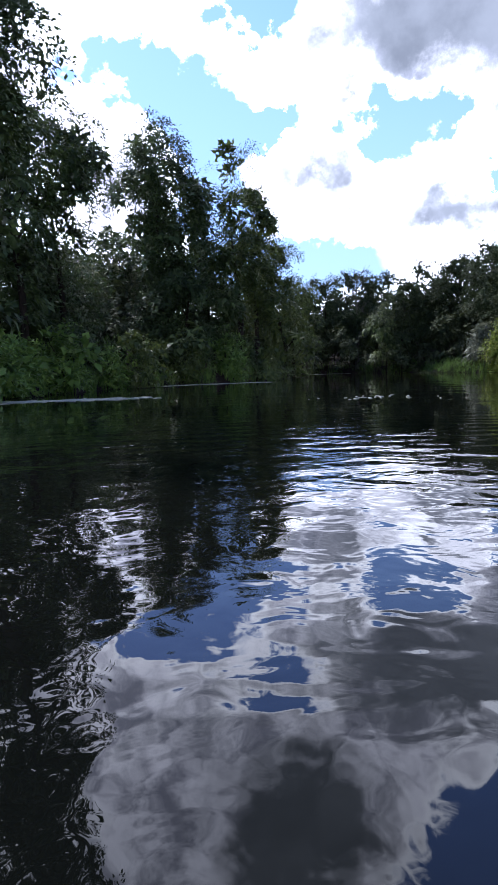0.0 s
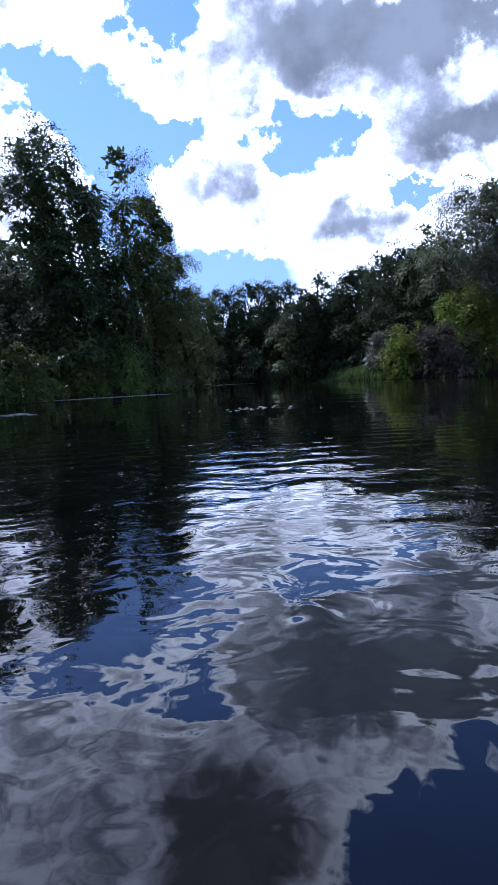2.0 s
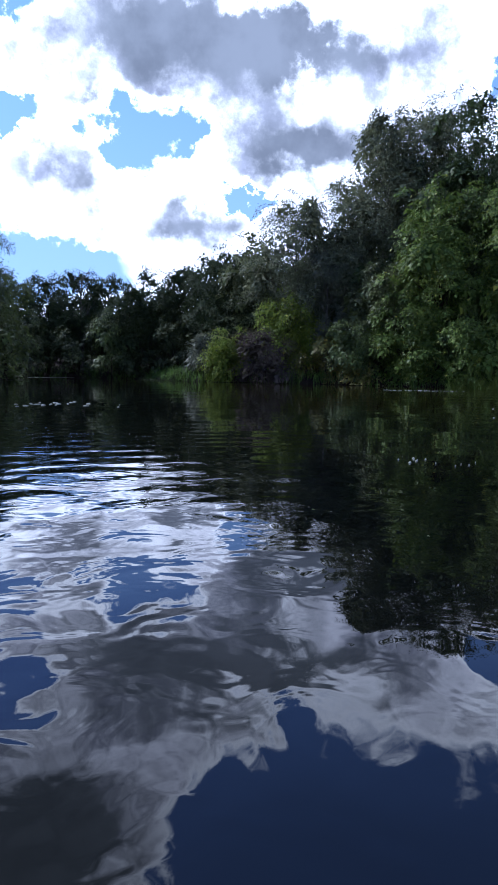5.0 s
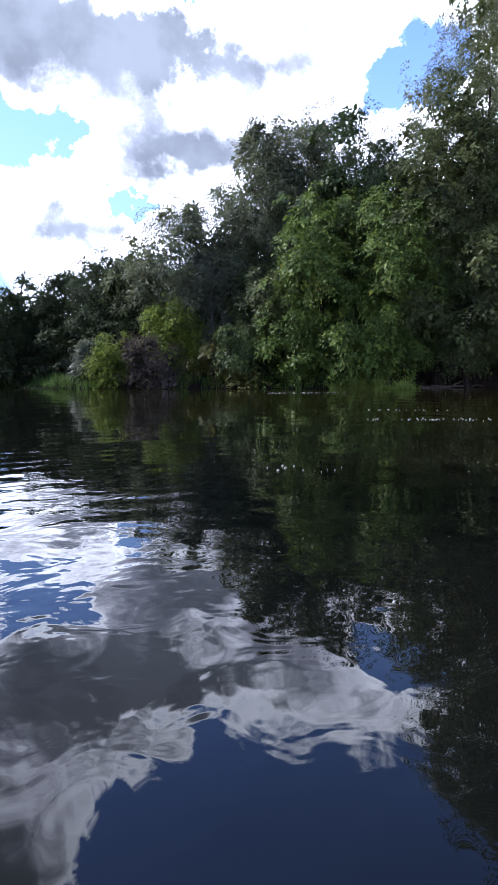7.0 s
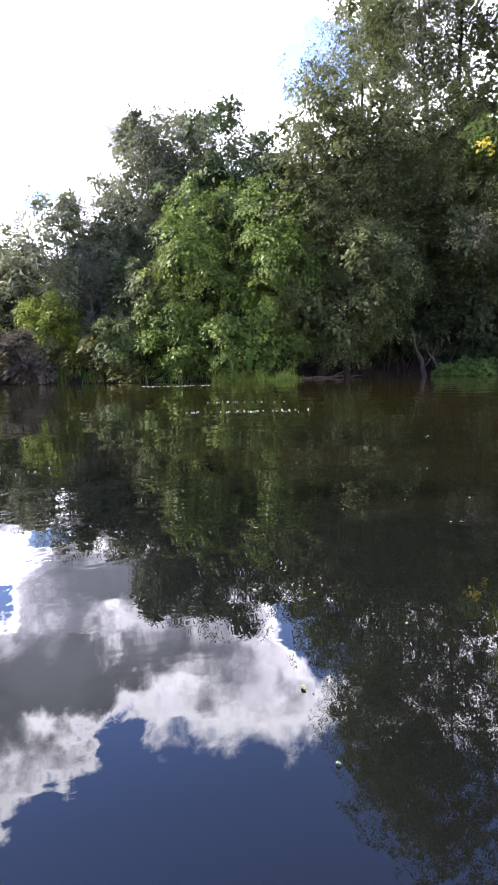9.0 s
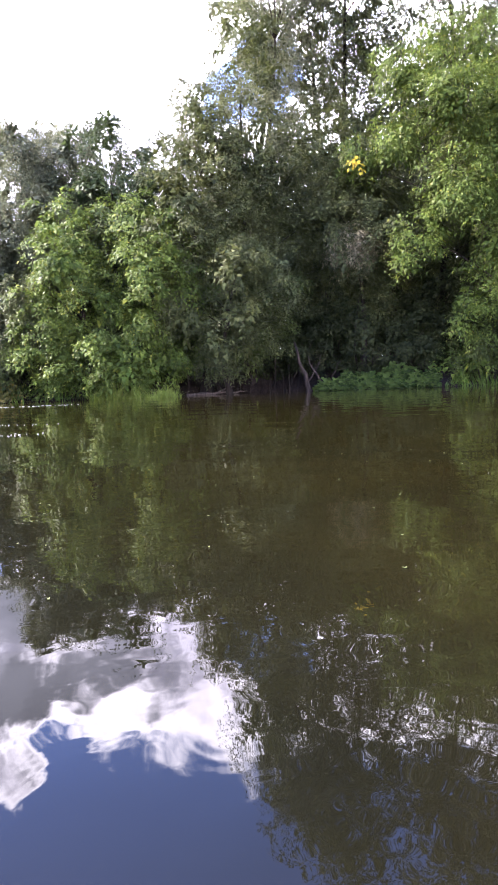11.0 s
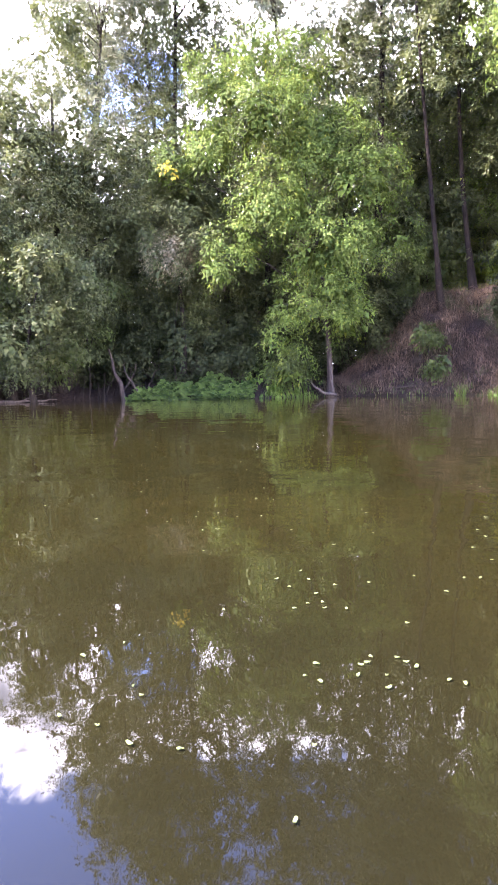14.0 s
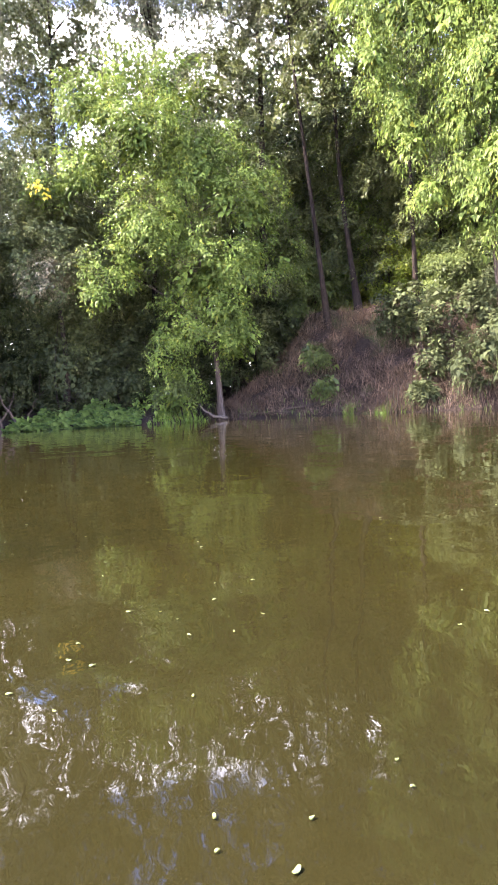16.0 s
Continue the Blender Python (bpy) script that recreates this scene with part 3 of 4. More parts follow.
BUSH = {
    "nettle": (0.17, 0.075, 13.0, 10, 0.2, 0.5, "nettle", "fresh green nettle thicket on the bank edge"),
    "sallow": (0.16, 0.08, 11.0, 11, 0.6, 0.45, "willow", "green sallow bush hanging over the water"),
    "grey": (0.16, 0.05, 12.0, 12, 0.2, 0.45, "silver", "grey-green willow bush at the water's edge"),
    # shoots wear the dark leaf, so half shade is painted into them
    "shoots": (0.18, 0.09, 11.0, 11, 0.7, 0.45, "dark", "leafy green shoots hanging over the bank foot"),
    "elder": (0.18, 0.11, 11.0, 11, 0.5, 0.45, "maple", "low yellow-green box elder boughs over the water"),
    "dark": (0.24, 0.15, 3.8, 11, 0.35, 0.45, "dark", "bush under the trees, its leaves darkened for their shade"),
    "bright": (0.17, 0.10, 11.0, 11, 0.4, 0.5, "bright", "bright yellow-green bush in the sun"),
    "yellow": (0.15, 0.09, 9.0, 10, 0.4, 0.35, "yellow", "small yellowing bush beside the water"),
    "mauve": (0.14, 0.045, 13.0, 12, 0.3, 0.5, "mauve", "brownish mauve twiggy bush at the waterline"),
    "dry": (0.15, 0.09, 9.0, 11, 0.5, 0.4, "dry", "withered pale brown bush among green trees"),
}


def bush(x, y, h, r, kind, bank, density=1.0, cb=0.02):
    _seed[0] += 1
    rng = np.random.default_rng(_seed[0])
    L, W, per_m2, per, droop, gap, leaf, label = BUSH[kind]
    gz = max(-0.15, float(ground_height(x, y)))
    h = h - gz
    lobes = lobes_of(rng, cb * h, h, r * 1.1, int(np.clip(6 + 2 * h, 8, 15)), 0.4)
    return grow(kind + "_bush", x, y, lobes, h, kind, LEAF[leaf], (L, W, per_m2, per, droop, gap), 0.016 + 0.005 * h, (0, 0), "bushes along the river", "bush", label,
                limbs=6, density=density, trunk_top=0.7, seed=_seed[0])


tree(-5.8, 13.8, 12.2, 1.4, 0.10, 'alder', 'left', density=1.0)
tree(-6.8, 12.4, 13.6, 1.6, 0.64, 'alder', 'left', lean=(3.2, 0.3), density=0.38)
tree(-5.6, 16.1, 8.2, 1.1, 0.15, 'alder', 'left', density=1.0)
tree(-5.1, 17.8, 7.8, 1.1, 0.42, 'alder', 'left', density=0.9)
tree(-3.0, 22.8, 8.9, 1.15, 0.12, 'poplar', 'left', density=1.7, bulge=0.62, count=30)
tree(-0.4, 25.0, 8.9, 1.25, 0.15, 'osier', 'left')
tree(0.3, 26.0, 7.6, 1.19, 0.10, 'willow', 'left')
tree(1.2, 27.0, 5.8, 1.07, 0.08, 'willow', 'left')
tree(1.9, 28.4, 4.3, 0.90, 0.08, 'willow', 'left')
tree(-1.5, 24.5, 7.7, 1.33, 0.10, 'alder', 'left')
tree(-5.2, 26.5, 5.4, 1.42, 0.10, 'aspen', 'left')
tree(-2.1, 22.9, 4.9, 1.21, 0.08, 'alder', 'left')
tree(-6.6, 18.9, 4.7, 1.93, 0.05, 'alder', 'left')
tree(-6.1, 23.2, 4.6, 1.26, 0.05, 'aspen', 'left')
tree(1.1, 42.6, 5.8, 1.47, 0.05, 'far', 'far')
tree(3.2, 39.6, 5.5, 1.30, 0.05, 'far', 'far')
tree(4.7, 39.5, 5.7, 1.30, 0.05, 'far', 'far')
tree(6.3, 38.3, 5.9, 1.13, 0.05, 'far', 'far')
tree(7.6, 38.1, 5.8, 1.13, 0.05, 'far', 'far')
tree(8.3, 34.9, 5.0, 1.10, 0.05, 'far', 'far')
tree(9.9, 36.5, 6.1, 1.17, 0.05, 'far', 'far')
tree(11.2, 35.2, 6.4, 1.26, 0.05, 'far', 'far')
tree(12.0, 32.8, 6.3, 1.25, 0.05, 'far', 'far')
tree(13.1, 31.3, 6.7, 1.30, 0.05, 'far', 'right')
tree(13.2, 29.1, 6.7, 1.14, 0.05, 'alder', 'right')
tree(12.2, 30.2, 6.1, 1.33, 0.05, 'far', 'right')
tree(13.1, 28.8, 7.0, 1.23, 0.05, 'alder', 'right')
tree(14.1, 26.7, 8.4, 1.58, 0.15, 'aspen', 'right')
tree(15.9, 26.2, 9.0, 1.16, 0.15, 'aspen', 'right')
tree(17.6, 25.2, 11.7, 1.45, 0.20, 'aspen', 'right')
tree(19.4, 24.5, 12.1, 1.45, 0.20, 'aspen', 'right')
tree(19.9, 22.2, 11.8, 1.85, 0.10, 'poplar', 'right')
tree(21.2, 21.0, 10.8, 1.05, 0.10, 'poplar', 'right')
tree(21.7, 19.0, 11.8, 1.88, 0.08, 'alder', 'right')
tree(24.0, 18.6, 16.1, 2.16, 0.10, 'alder', 'right')
tree(17.6, 21.5, 7.9, 1.58, 0.08, 'maple', 'right')
tree(19.7, 19.6, 7.7, 1.81, 0.06, 'maple', 'right')
tree(16.2, 23.1, 5.0, 1.37, 0.06, 'alder', 'right')
tree(14.7, 25.2, 5.9, 0.88, 0.05, 'silver', 'right')
tree(21.4, 17.0, 6.8, 1.82, 0.16, 'alder', 'right')
tree(27.1, 20.2, 15.2, 2.2, 0.12, 'lacy', 'right', density=0.4)
tree(20.5, 22.7, 9.0, 2.03, 0.05, 'alder', 'right')
tree(29.2, 17.8, 13.1, 2.45, 0.08, 'alder', 'right')
tree(25.2, 22.6, 15.2, 2.3, 0.10, 'lacy', 'right', density=0.7)
tree(28.3, 21.0, 25.0, 1.9, 0.45, 'lacy', 'right', density=0.5)
tree(32.5, 19.5, 31.0, 3.6, 0.34, 'oak', 'right', density=1.3, leaf_size=1.4)
tree(31.8, 24.6, 28.0, 2.4, 0.40, 'lacy', 'right', density=0.45)
tree(35.0, 23.4, 31.0, 3.2, 0.34, 'lacy', 'right', density=0.8, leaf_size=1.4)
tree(34.6, 14.4, 31.0, 3.1, 0.34, 'lacy', 'right', leaf_size=1.45)
tree(33.7, 10.5, 16.8, 2.37, 0.12, 'alder', 'right')
tree(35.4, 9.9, 32.0, 3.2, 0.34, 'lacy', 'right', leaf_size=1.45)
tree(36.2, 3.0, 30.0, 3.2, 0.16, 'alder', 'right', trunk=0.10, leaf_size=1.35)
tree(33.6, 17.5, 17.0, 2.5, 0.10, 'alder', 'right', density=0.8)
tree(29.1, 17.3, 11.3, 2.63, 0.05, 'alder', 'right')
tree(41.2, 9.8, 20.2, 3.79, 0.10, 'maple', 'right')
tree(38.8, 16.8, 20.0, 3.89, 0.10, 'lacy', 'right')
tree(41.9, 3.7, 19.2, 3.68, 0.10, 'maple', 'right')
tree(32.8, -2.9, 26.0, 3.0, 0.30, 'alder', 'right')

bush(-5.0, 11.5, 1.15, 0.88, 'nettle', 'left')
bush(-5.0, 13.7, 1.37, 0.90, 'nettle', 'left')
bush(-4.6, 15.8, 1.68, 0.87, 'nettle', 'left')
bush(-4.0, 18.4, 1.43, 0.74, 'nettle', 'left')
bush(-3.3, 19.0, 1.67, 0.93, 'sallow', 'left')
bush(-2.2, 21.4, 2.15, 1.04, 'sallow', 'left')
bush(-0.8, 22.6, 1.91, 0.89, 'nettle', 'left')
bush(0.3, 24.0, 1.75, 0.88, 'sallow', 'left')
bush(1.1, 26.5, 1.63, 0.70, 'sallow', 'left')
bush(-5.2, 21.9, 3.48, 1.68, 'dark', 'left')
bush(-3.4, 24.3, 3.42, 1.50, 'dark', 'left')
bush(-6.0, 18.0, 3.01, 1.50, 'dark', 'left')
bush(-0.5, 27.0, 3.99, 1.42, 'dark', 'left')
bush(3.3, 36.6, 3.31, 1.42, 'dark', 'far')
bush(5.6, 36.3, 2.82, 1.42, 'dark', 'far')
bush(7.3, 34.5, 3.87, 0.97, 'sallow', 'far')
bush(8.8, 33.7, 2.33, 1.19, 'dark', 'far')
bush(10.0, 32.4, 2.81, 1.01, 'dark', 'far')
bush(0.8, 39.6, 3.40, 1.54, 'dark', 'far')
bush(13.4, 26.1, 4.1, 1.45, 'bright', 'right', density=1.4)
bush(10.8, 26.7, 2.3, 1.2, 'bright', 'right', density=1.4)
bush(12.0, 25.4, 2.3, 1.65, 'mauve', 'right', density=1.3)
bush(14.1, 23.9, 1.9, 1.05, 'yellow', 'right')
bush(10.3, 28.8, 2.17, 1.03, 'grey', 'right')
bush(15.2, 23.2, 2.69, 1.28, 'sallow', 'right')
bush(16.1, 21.5, 3.48, 1.35, 'elder', 'right')
bush(17.0, 20.0, 2.75, 1.32, 'elder', 'right')
bush(18.3, 19.2, 2.74, 1.33, 'elder', 'right')
bush(14.8, 22.4, 0.86, 0.67, 'yellow', 'right')
bush(19.2, 20.6, 3.41, 1.63, 'sallow', 'right', cb=0.34)
bush(21.0, 19.2, 3.18, 1.38, 'sallow', 'right', cb=0.34)
bush(22.8, 17.9, 3.41, 1.16, 'sallow', 'right', cb=0.34)
bush(24.2, 17.4, 5.50, 1.30, 'sallow', 'right', cb=0.34)
bush(26.6, 14.7, 6.9, 1.25, 'dry', 'right', cb=0.72, density=1.2)
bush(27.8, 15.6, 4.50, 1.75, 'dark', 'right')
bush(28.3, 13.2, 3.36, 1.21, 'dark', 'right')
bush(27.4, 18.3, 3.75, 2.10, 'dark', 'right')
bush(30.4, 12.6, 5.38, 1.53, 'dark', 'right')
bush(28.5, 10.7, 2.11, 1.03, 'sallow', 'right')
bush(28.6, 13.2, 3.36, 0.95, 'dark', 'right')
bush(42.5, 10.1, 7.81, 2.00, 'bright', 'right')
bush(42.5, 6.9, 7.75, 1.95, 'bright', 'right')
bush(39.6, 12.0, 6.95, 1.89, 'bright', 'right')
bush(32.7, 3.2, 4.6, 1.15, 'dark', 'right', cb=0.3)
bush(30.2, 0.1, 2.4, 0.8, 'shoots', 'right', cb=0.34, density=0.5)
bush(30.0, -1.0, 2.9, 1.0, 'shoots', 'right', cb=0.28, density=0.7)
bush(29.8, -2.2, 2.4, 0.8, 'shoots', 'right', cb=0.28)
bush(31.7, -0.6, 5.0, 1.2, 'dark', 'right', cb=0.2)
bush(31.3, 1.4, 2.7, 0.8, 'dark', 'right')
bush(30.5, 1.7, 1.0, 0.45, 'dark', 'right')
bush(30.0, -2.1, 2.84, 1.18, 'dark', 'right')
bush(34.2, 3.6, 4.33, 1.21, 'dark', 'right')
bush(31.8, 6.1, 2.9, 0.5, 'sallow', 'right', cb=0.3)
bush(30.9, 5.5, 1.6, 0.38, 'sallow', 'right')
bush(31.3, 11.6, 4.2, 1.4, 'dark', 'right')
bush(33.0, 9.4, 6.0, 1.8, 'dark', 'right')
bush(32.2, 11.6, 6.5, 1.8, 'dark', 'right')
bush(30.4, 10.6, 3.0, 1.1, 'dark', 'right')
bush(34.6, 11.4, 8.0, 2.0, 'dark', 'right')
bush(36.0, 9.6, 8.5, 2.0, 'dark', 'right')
bush(37.0, 8.0, 8.0, 2.0, 'sallow', 'right')
bush(38.2, 4.0, 8.2, 2.0, 'bright', 'right')
bush(37.5, 1.0, 8.0, 2.2, 'sallow', 'right')
bush(35.5, -1.5, 7.0, 2.2, 'dark', 'right')
bush(35.4, 1.2, 6.6, 1.5, 'sallow', 'right')


# the leaning box elder that stands in the water's edge
def elder():
    u, w = np.array([0.53, -0.85]), np.array([-0.85, -0.53])     # along the bank, out over the water
    rows = [(-3.0, 13.1, 1.3, 0.2), (-4.1, 11.9, 1.4, 0.5), (-1.4, 12.8, 1.4, 0.0), (-2.6, 10.7, 1.8, 0.8), (-6.0, 8.9, 1.1, 0.3), (-0.6, 10.2, 1.8, -0.2), (1.2, 8.6, 1.7, 0.4),
            (-2.1, 7.6, 1.8, 0.9), (-3.8, 5.8, 1.25, 1.2), (-4.2, 4.9, 0.8, 1.4), (0.0, 5.9, 1.8, 0.6), (2.0, 6.3, 1.4, 0.0), (-1.4, 3.9, 1.3, 0.7), (0.6, 3.4, 1.0, 0.7), (-2.2, 2.7, 0.8, 0.9), (-4.6, 9.6, 1.2, 0.6), (0.1, 4.2, 1.2, 0.8), (1.0, 3.3, 0.8, 0.6), (-0.4, 2.9, 0.7, 0.7), (-1.2, 2.2, 0.8, 0.5), (-1.5, 1.2, 0.8, 0.2), (-2.5, 1.0, 0.75, 0.0), (-2.0, 0.5, 0.6, 0.3), (0.5, 2.6, 0.6, 0.5)]
    lobes = [(*(u * a + w * d), z, q, q, q * 0.9) for a, z, q, d in rows]
    L, W, per_m2, per, droop, gap, _ = KIND["maple"]
    grow("box_elder_tree", 29.45, 9.25, lobes, 13.5, "maple", LEAF["maple"], (L, W * 0.85, per_m2, per, droop, gap), 0.13, (-0.5, 0.8), BANKS["right"], "tree",
         "sunlit yellow-green box elder with brown trunk at the waterline", limbs=14, density=1.9, seed=77, most=6200, bark=MID_BARK)


elder()
tree(20.5, 26.4, 13.0, 2.0, 0.10, 'aspen', 'right')
tree(18.7, 26.8, 11.9, 1.9, 0.10, 'aspen', 'right')
tree(38.2, 8.2, 15.0, 2.4, 0.06, 'alder', 'right', density=0.6, leaf_size=1.4)
tree(39.6, 5.2, 16.0, 2.5, 0.06, 'alder', 'right', density=0.6, leaf_size=1.4)
tree(38.8, 2.2, 15.0, 2.4, 0.06, 'alder', 'right', density=0.6, leaf_size=1.4)
tree(32.0, 13.6, 15.5, 2.4, 0.10, 'alder', 'right')
bush(26.6, 19.3, 6.2, 1.8, 'dark', 'right')
bush(25.4, 18.4, 4.6, 1.6, 'dark', 'right')
tree(34.3, 6.4, 29.5, 3.1, 0.34, 'alder', 'right', lean=(-1.2, 1.2), trunk=0.12, leaf_size=1.35)
tree(35.6, 5.4, 30.5, 3.1, 0.36, 'alder', 'right', lean=(-0.4, 0.5), trunk=0.13, leaf_size=1.35)


def hanging_elder():
    """Its boughs hang out over the water."""
    rows = [(-1.8, 1.2, 11.6, 1.5), (-2.0, 0.2, 13.6, 1.8), (-1.7, 1.2, 8.6, 1.2), (-1.9, 0.1, 9.6, 1.7), (-1.7, 0.8, 6.4, 1.0), (-1.9, -0.3, 6.6, 1.5), (-1.6, 0.4, 4.7, 0.7), (-1.0, -1.2, 11.0, 2.0), (-1.0, -1.4, 7.6, 1.8),
            (-1.4, -0.7, 4.8, 1.0), (-0.8, 1.0, 15.0, 1.7), (-1.0, -0.5, 16.2, 1.8), (-0.2, 0.4, 12.5, 1.8), (-1.9, 1.7, 13.0, 0.9), (-1.2, -2.2, 5.4, 1.2),
            (-1.9, 2.6, 7.6, 1.0), (-1.8, 3.2, 9.6, 1.1), (-1.8, 2.5, 11.8, 1.3), (-1.7, 3.3, 13.6, 1.3), (-1.9, 1.9, 5.9, 0.8), (-1.5, 2.2, 15.4, 1.4), (-2.3, 3.7, 10.6, 1.1), (-2.2, 2.9, 8.6, 0.9), (-2.4, 4.0, 12.6, 1.2)]
    L, W, per_m2, per, droop, gap, _ = KIND["maple"]
    grow("hanging_elder_tree", 31.0, -1.1, [(a, b, z, q, q, q * 1.1) for a, b, z, q in rows], 17.5, "maple", LEAF["maple"], (L, W * 0.55, per_m2, per, 0.9, gap), 0.13, (-0.9, 0.5), BANKS["right"], "tree",
         "yellow-green box elder with boughs hanging over the water", limbs=14, density=2.2, seed=78, most=7400, bark=MID_BARK)


hanging_elder()
bush(33.4, 8.7, 4.9, 1.1, 'dark', 'right')
bush(31.2, 0.7, 4.4, 1.1, 'dark', 'right', cb=0.45)
bush(31.5, -0.8, 4.9, 1.3, 'dark', 'right', cb=0.40)
bush(30.9, -2.2, 4.4, 1.2, 'dark', 'right', cb=0.35)
bush(32.2, 2.2, 4.9, 0.9, 'dark', 'right', cb=0.55)


def hedge(shore, inland, step, h, r, kind, bank):
    """Undergrowth that follows the shore some metres inland."""
    rng = np.random.default_rng(int(inland * 10 + h * 100))
    pts = np.array(shore, float)
    seg = np.linalg.norm(np.diff(pts, axis=0), axis=1)
    run = np.concatenate([[0], np.cumsum(seg)])
    for q in np.arange(step / 2, run[-1], step):
        x, y = np.interp(q, run, pts[:, 0]), np.interp(q, run, pts[:, 1])
        x2, y2 = np.interp(q + 0.3, run, pts[:, 0]), np.interp(q + 0.3, run, pts[:, 1])
        n = np.array([y2 - y, -(x2 - x)]) / max(math.hypot(x2 - x, y2 - y), 1e-6)
        if land_distance(x + n[0], y + n[1]) < 0:
            n = -n
        k = inland * rng.uniform(0.8, 1.3)
        bx, by = float(x + n[0] * k), float(y + n[1] * k)
        g = max(0.0, float(ground_height(bx, by)))
        bush(round(bx, 2), round(by, 2), g + h * rng.uniform(0.8, 1.25), r, kind, bank, density=0.27)


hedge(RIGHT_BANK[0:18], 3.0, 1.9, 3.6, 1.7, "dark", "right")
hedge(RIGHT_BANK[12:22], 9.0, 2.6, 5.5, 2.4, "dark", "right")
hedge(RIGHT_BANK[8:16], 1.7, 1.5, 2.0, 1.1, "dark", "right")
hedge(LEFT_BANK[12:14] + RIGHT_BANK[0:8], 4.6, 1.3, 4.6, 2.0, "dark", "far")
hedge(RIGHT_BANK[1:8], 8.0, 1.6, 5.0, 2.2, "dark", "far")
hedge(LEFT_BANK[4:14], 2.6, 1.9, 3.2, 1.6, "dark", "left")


def wood(shore, inland, step, h, r, kind, bank):
    """A row of trees behind the first ones."""
    rng = np.random.default_rng(int(inland * 10))
    pts = np.array(shore, float)
    run = np.concatenate([[0], np.cumsum(np.linalg.norm(np.diff(pts, axis=0), axis=1))])
    for q in np.arange(step / 2, run[-1], step):
        x, y = np.interp(q, run, pts[:, 0]), np.interp(q, run, pts[:, 1])
        x2, y2 = np.interp(q + 0.3, run, pts[:, 0]), np.interp(q + 0.3, run, pts[:, 1])
        n = np.array([y2 - y, -(x2 - x)]) / max(math.hypot(x2 - x, y2 - y), 1e-6)
        if land_distance(x + n[0], y + n[1]) < 0:
            n = -n
        k = inland * rng.uniform(0.85, 1.2)
        tree(round(float(x + n[0] * k), 2), round(float(y + n[1] * k), 2), h * rng.uniform(0.85, 1.15), r, 0.36 if h > 20 else 0.12, kind, bank, density=0.17, leaf_size=1.9)


wood(RIGHT_BANK[14:23], 14.0, 3.4, 11.0, 2.8, "alder", "right")
wood(RIGHT_BANK[16:23], 18.0, 4.0, 31.0, 3.6, "lacy", "right")
wood(RIGHT_BANK[17:23], 11.0, 3.0, 13.0, 2.6, "maple", "right")
wood(RIGHT_BANK[5:14], 5.0, 2.0, 6.2, 1.9, "poplar", "right")
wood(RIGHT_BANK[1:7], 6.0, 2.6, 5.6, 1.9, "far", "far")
wood(LEFT_BANK[7:13], 6.0, 2.6, 5.5, 1.8, "alder", "left")


def far_wood(name, label, line, depth, h, n, seed):
    """A belt of distant woods behind the banks: line gives places and heights."""
    rng = np.random.default_rng(seed)
    q = rng.uniform(0, len(line) - 1.001, n)
    i = q.astype(int)
    a = np.array(line, float)
    c = a[i] + (a[i + 1] - a[i]) * (q - i)[:, None]
    x, y = c[:, 0] + rng.normal(0, depth, n), c[:, 1] + rng.normal(0, depth, n)
    top = c[:, 2] * (0.80 + 0.14 * np.sin(x * 0.9) * np.sin(y * 0.8) + 0.06 * np.sin(x * 2.3 + y * 1.9))
    place = np.stack([x, y, top * rng.uniform(0.0, 1.0, n)], 1)
    out = unit(np.stack([4 - x, -y, rng.uniform(0, 14, n)], 1) + rng.normal(0, 8, (n, 3)))
    v, f = leaves(rng, place, out, 7, 0.6, 0.46, 0.33, 0.3, False)
    v[:, 2] = np.maximum(v[:, 2], 0.1)
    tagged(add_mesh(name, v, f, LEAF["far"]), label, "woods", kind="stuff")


far_wood("far_woods", "distant woods behind the wooded bank, darkened as their shadow side", [(16, 48, 5.0), (22, 44, 5.5), (30, 38, 11.0), (38, 30, 18.0), (44, 22, 23.0), (46, 12, 25.0), (46, 2, 25.0), (44, -10, 24.0)], 1.6, 15.0, 24000, 91)
far_wood("far_woods", "distant woods behind the river bend, darkened as their shadow side", [(-12, 44, 4.2), (-4, 48, 4.6), (4, 49, 4.8), (12, 47, 5.0), (18, 46, 5.0)], 1.0, 5.0, 5200, 92)


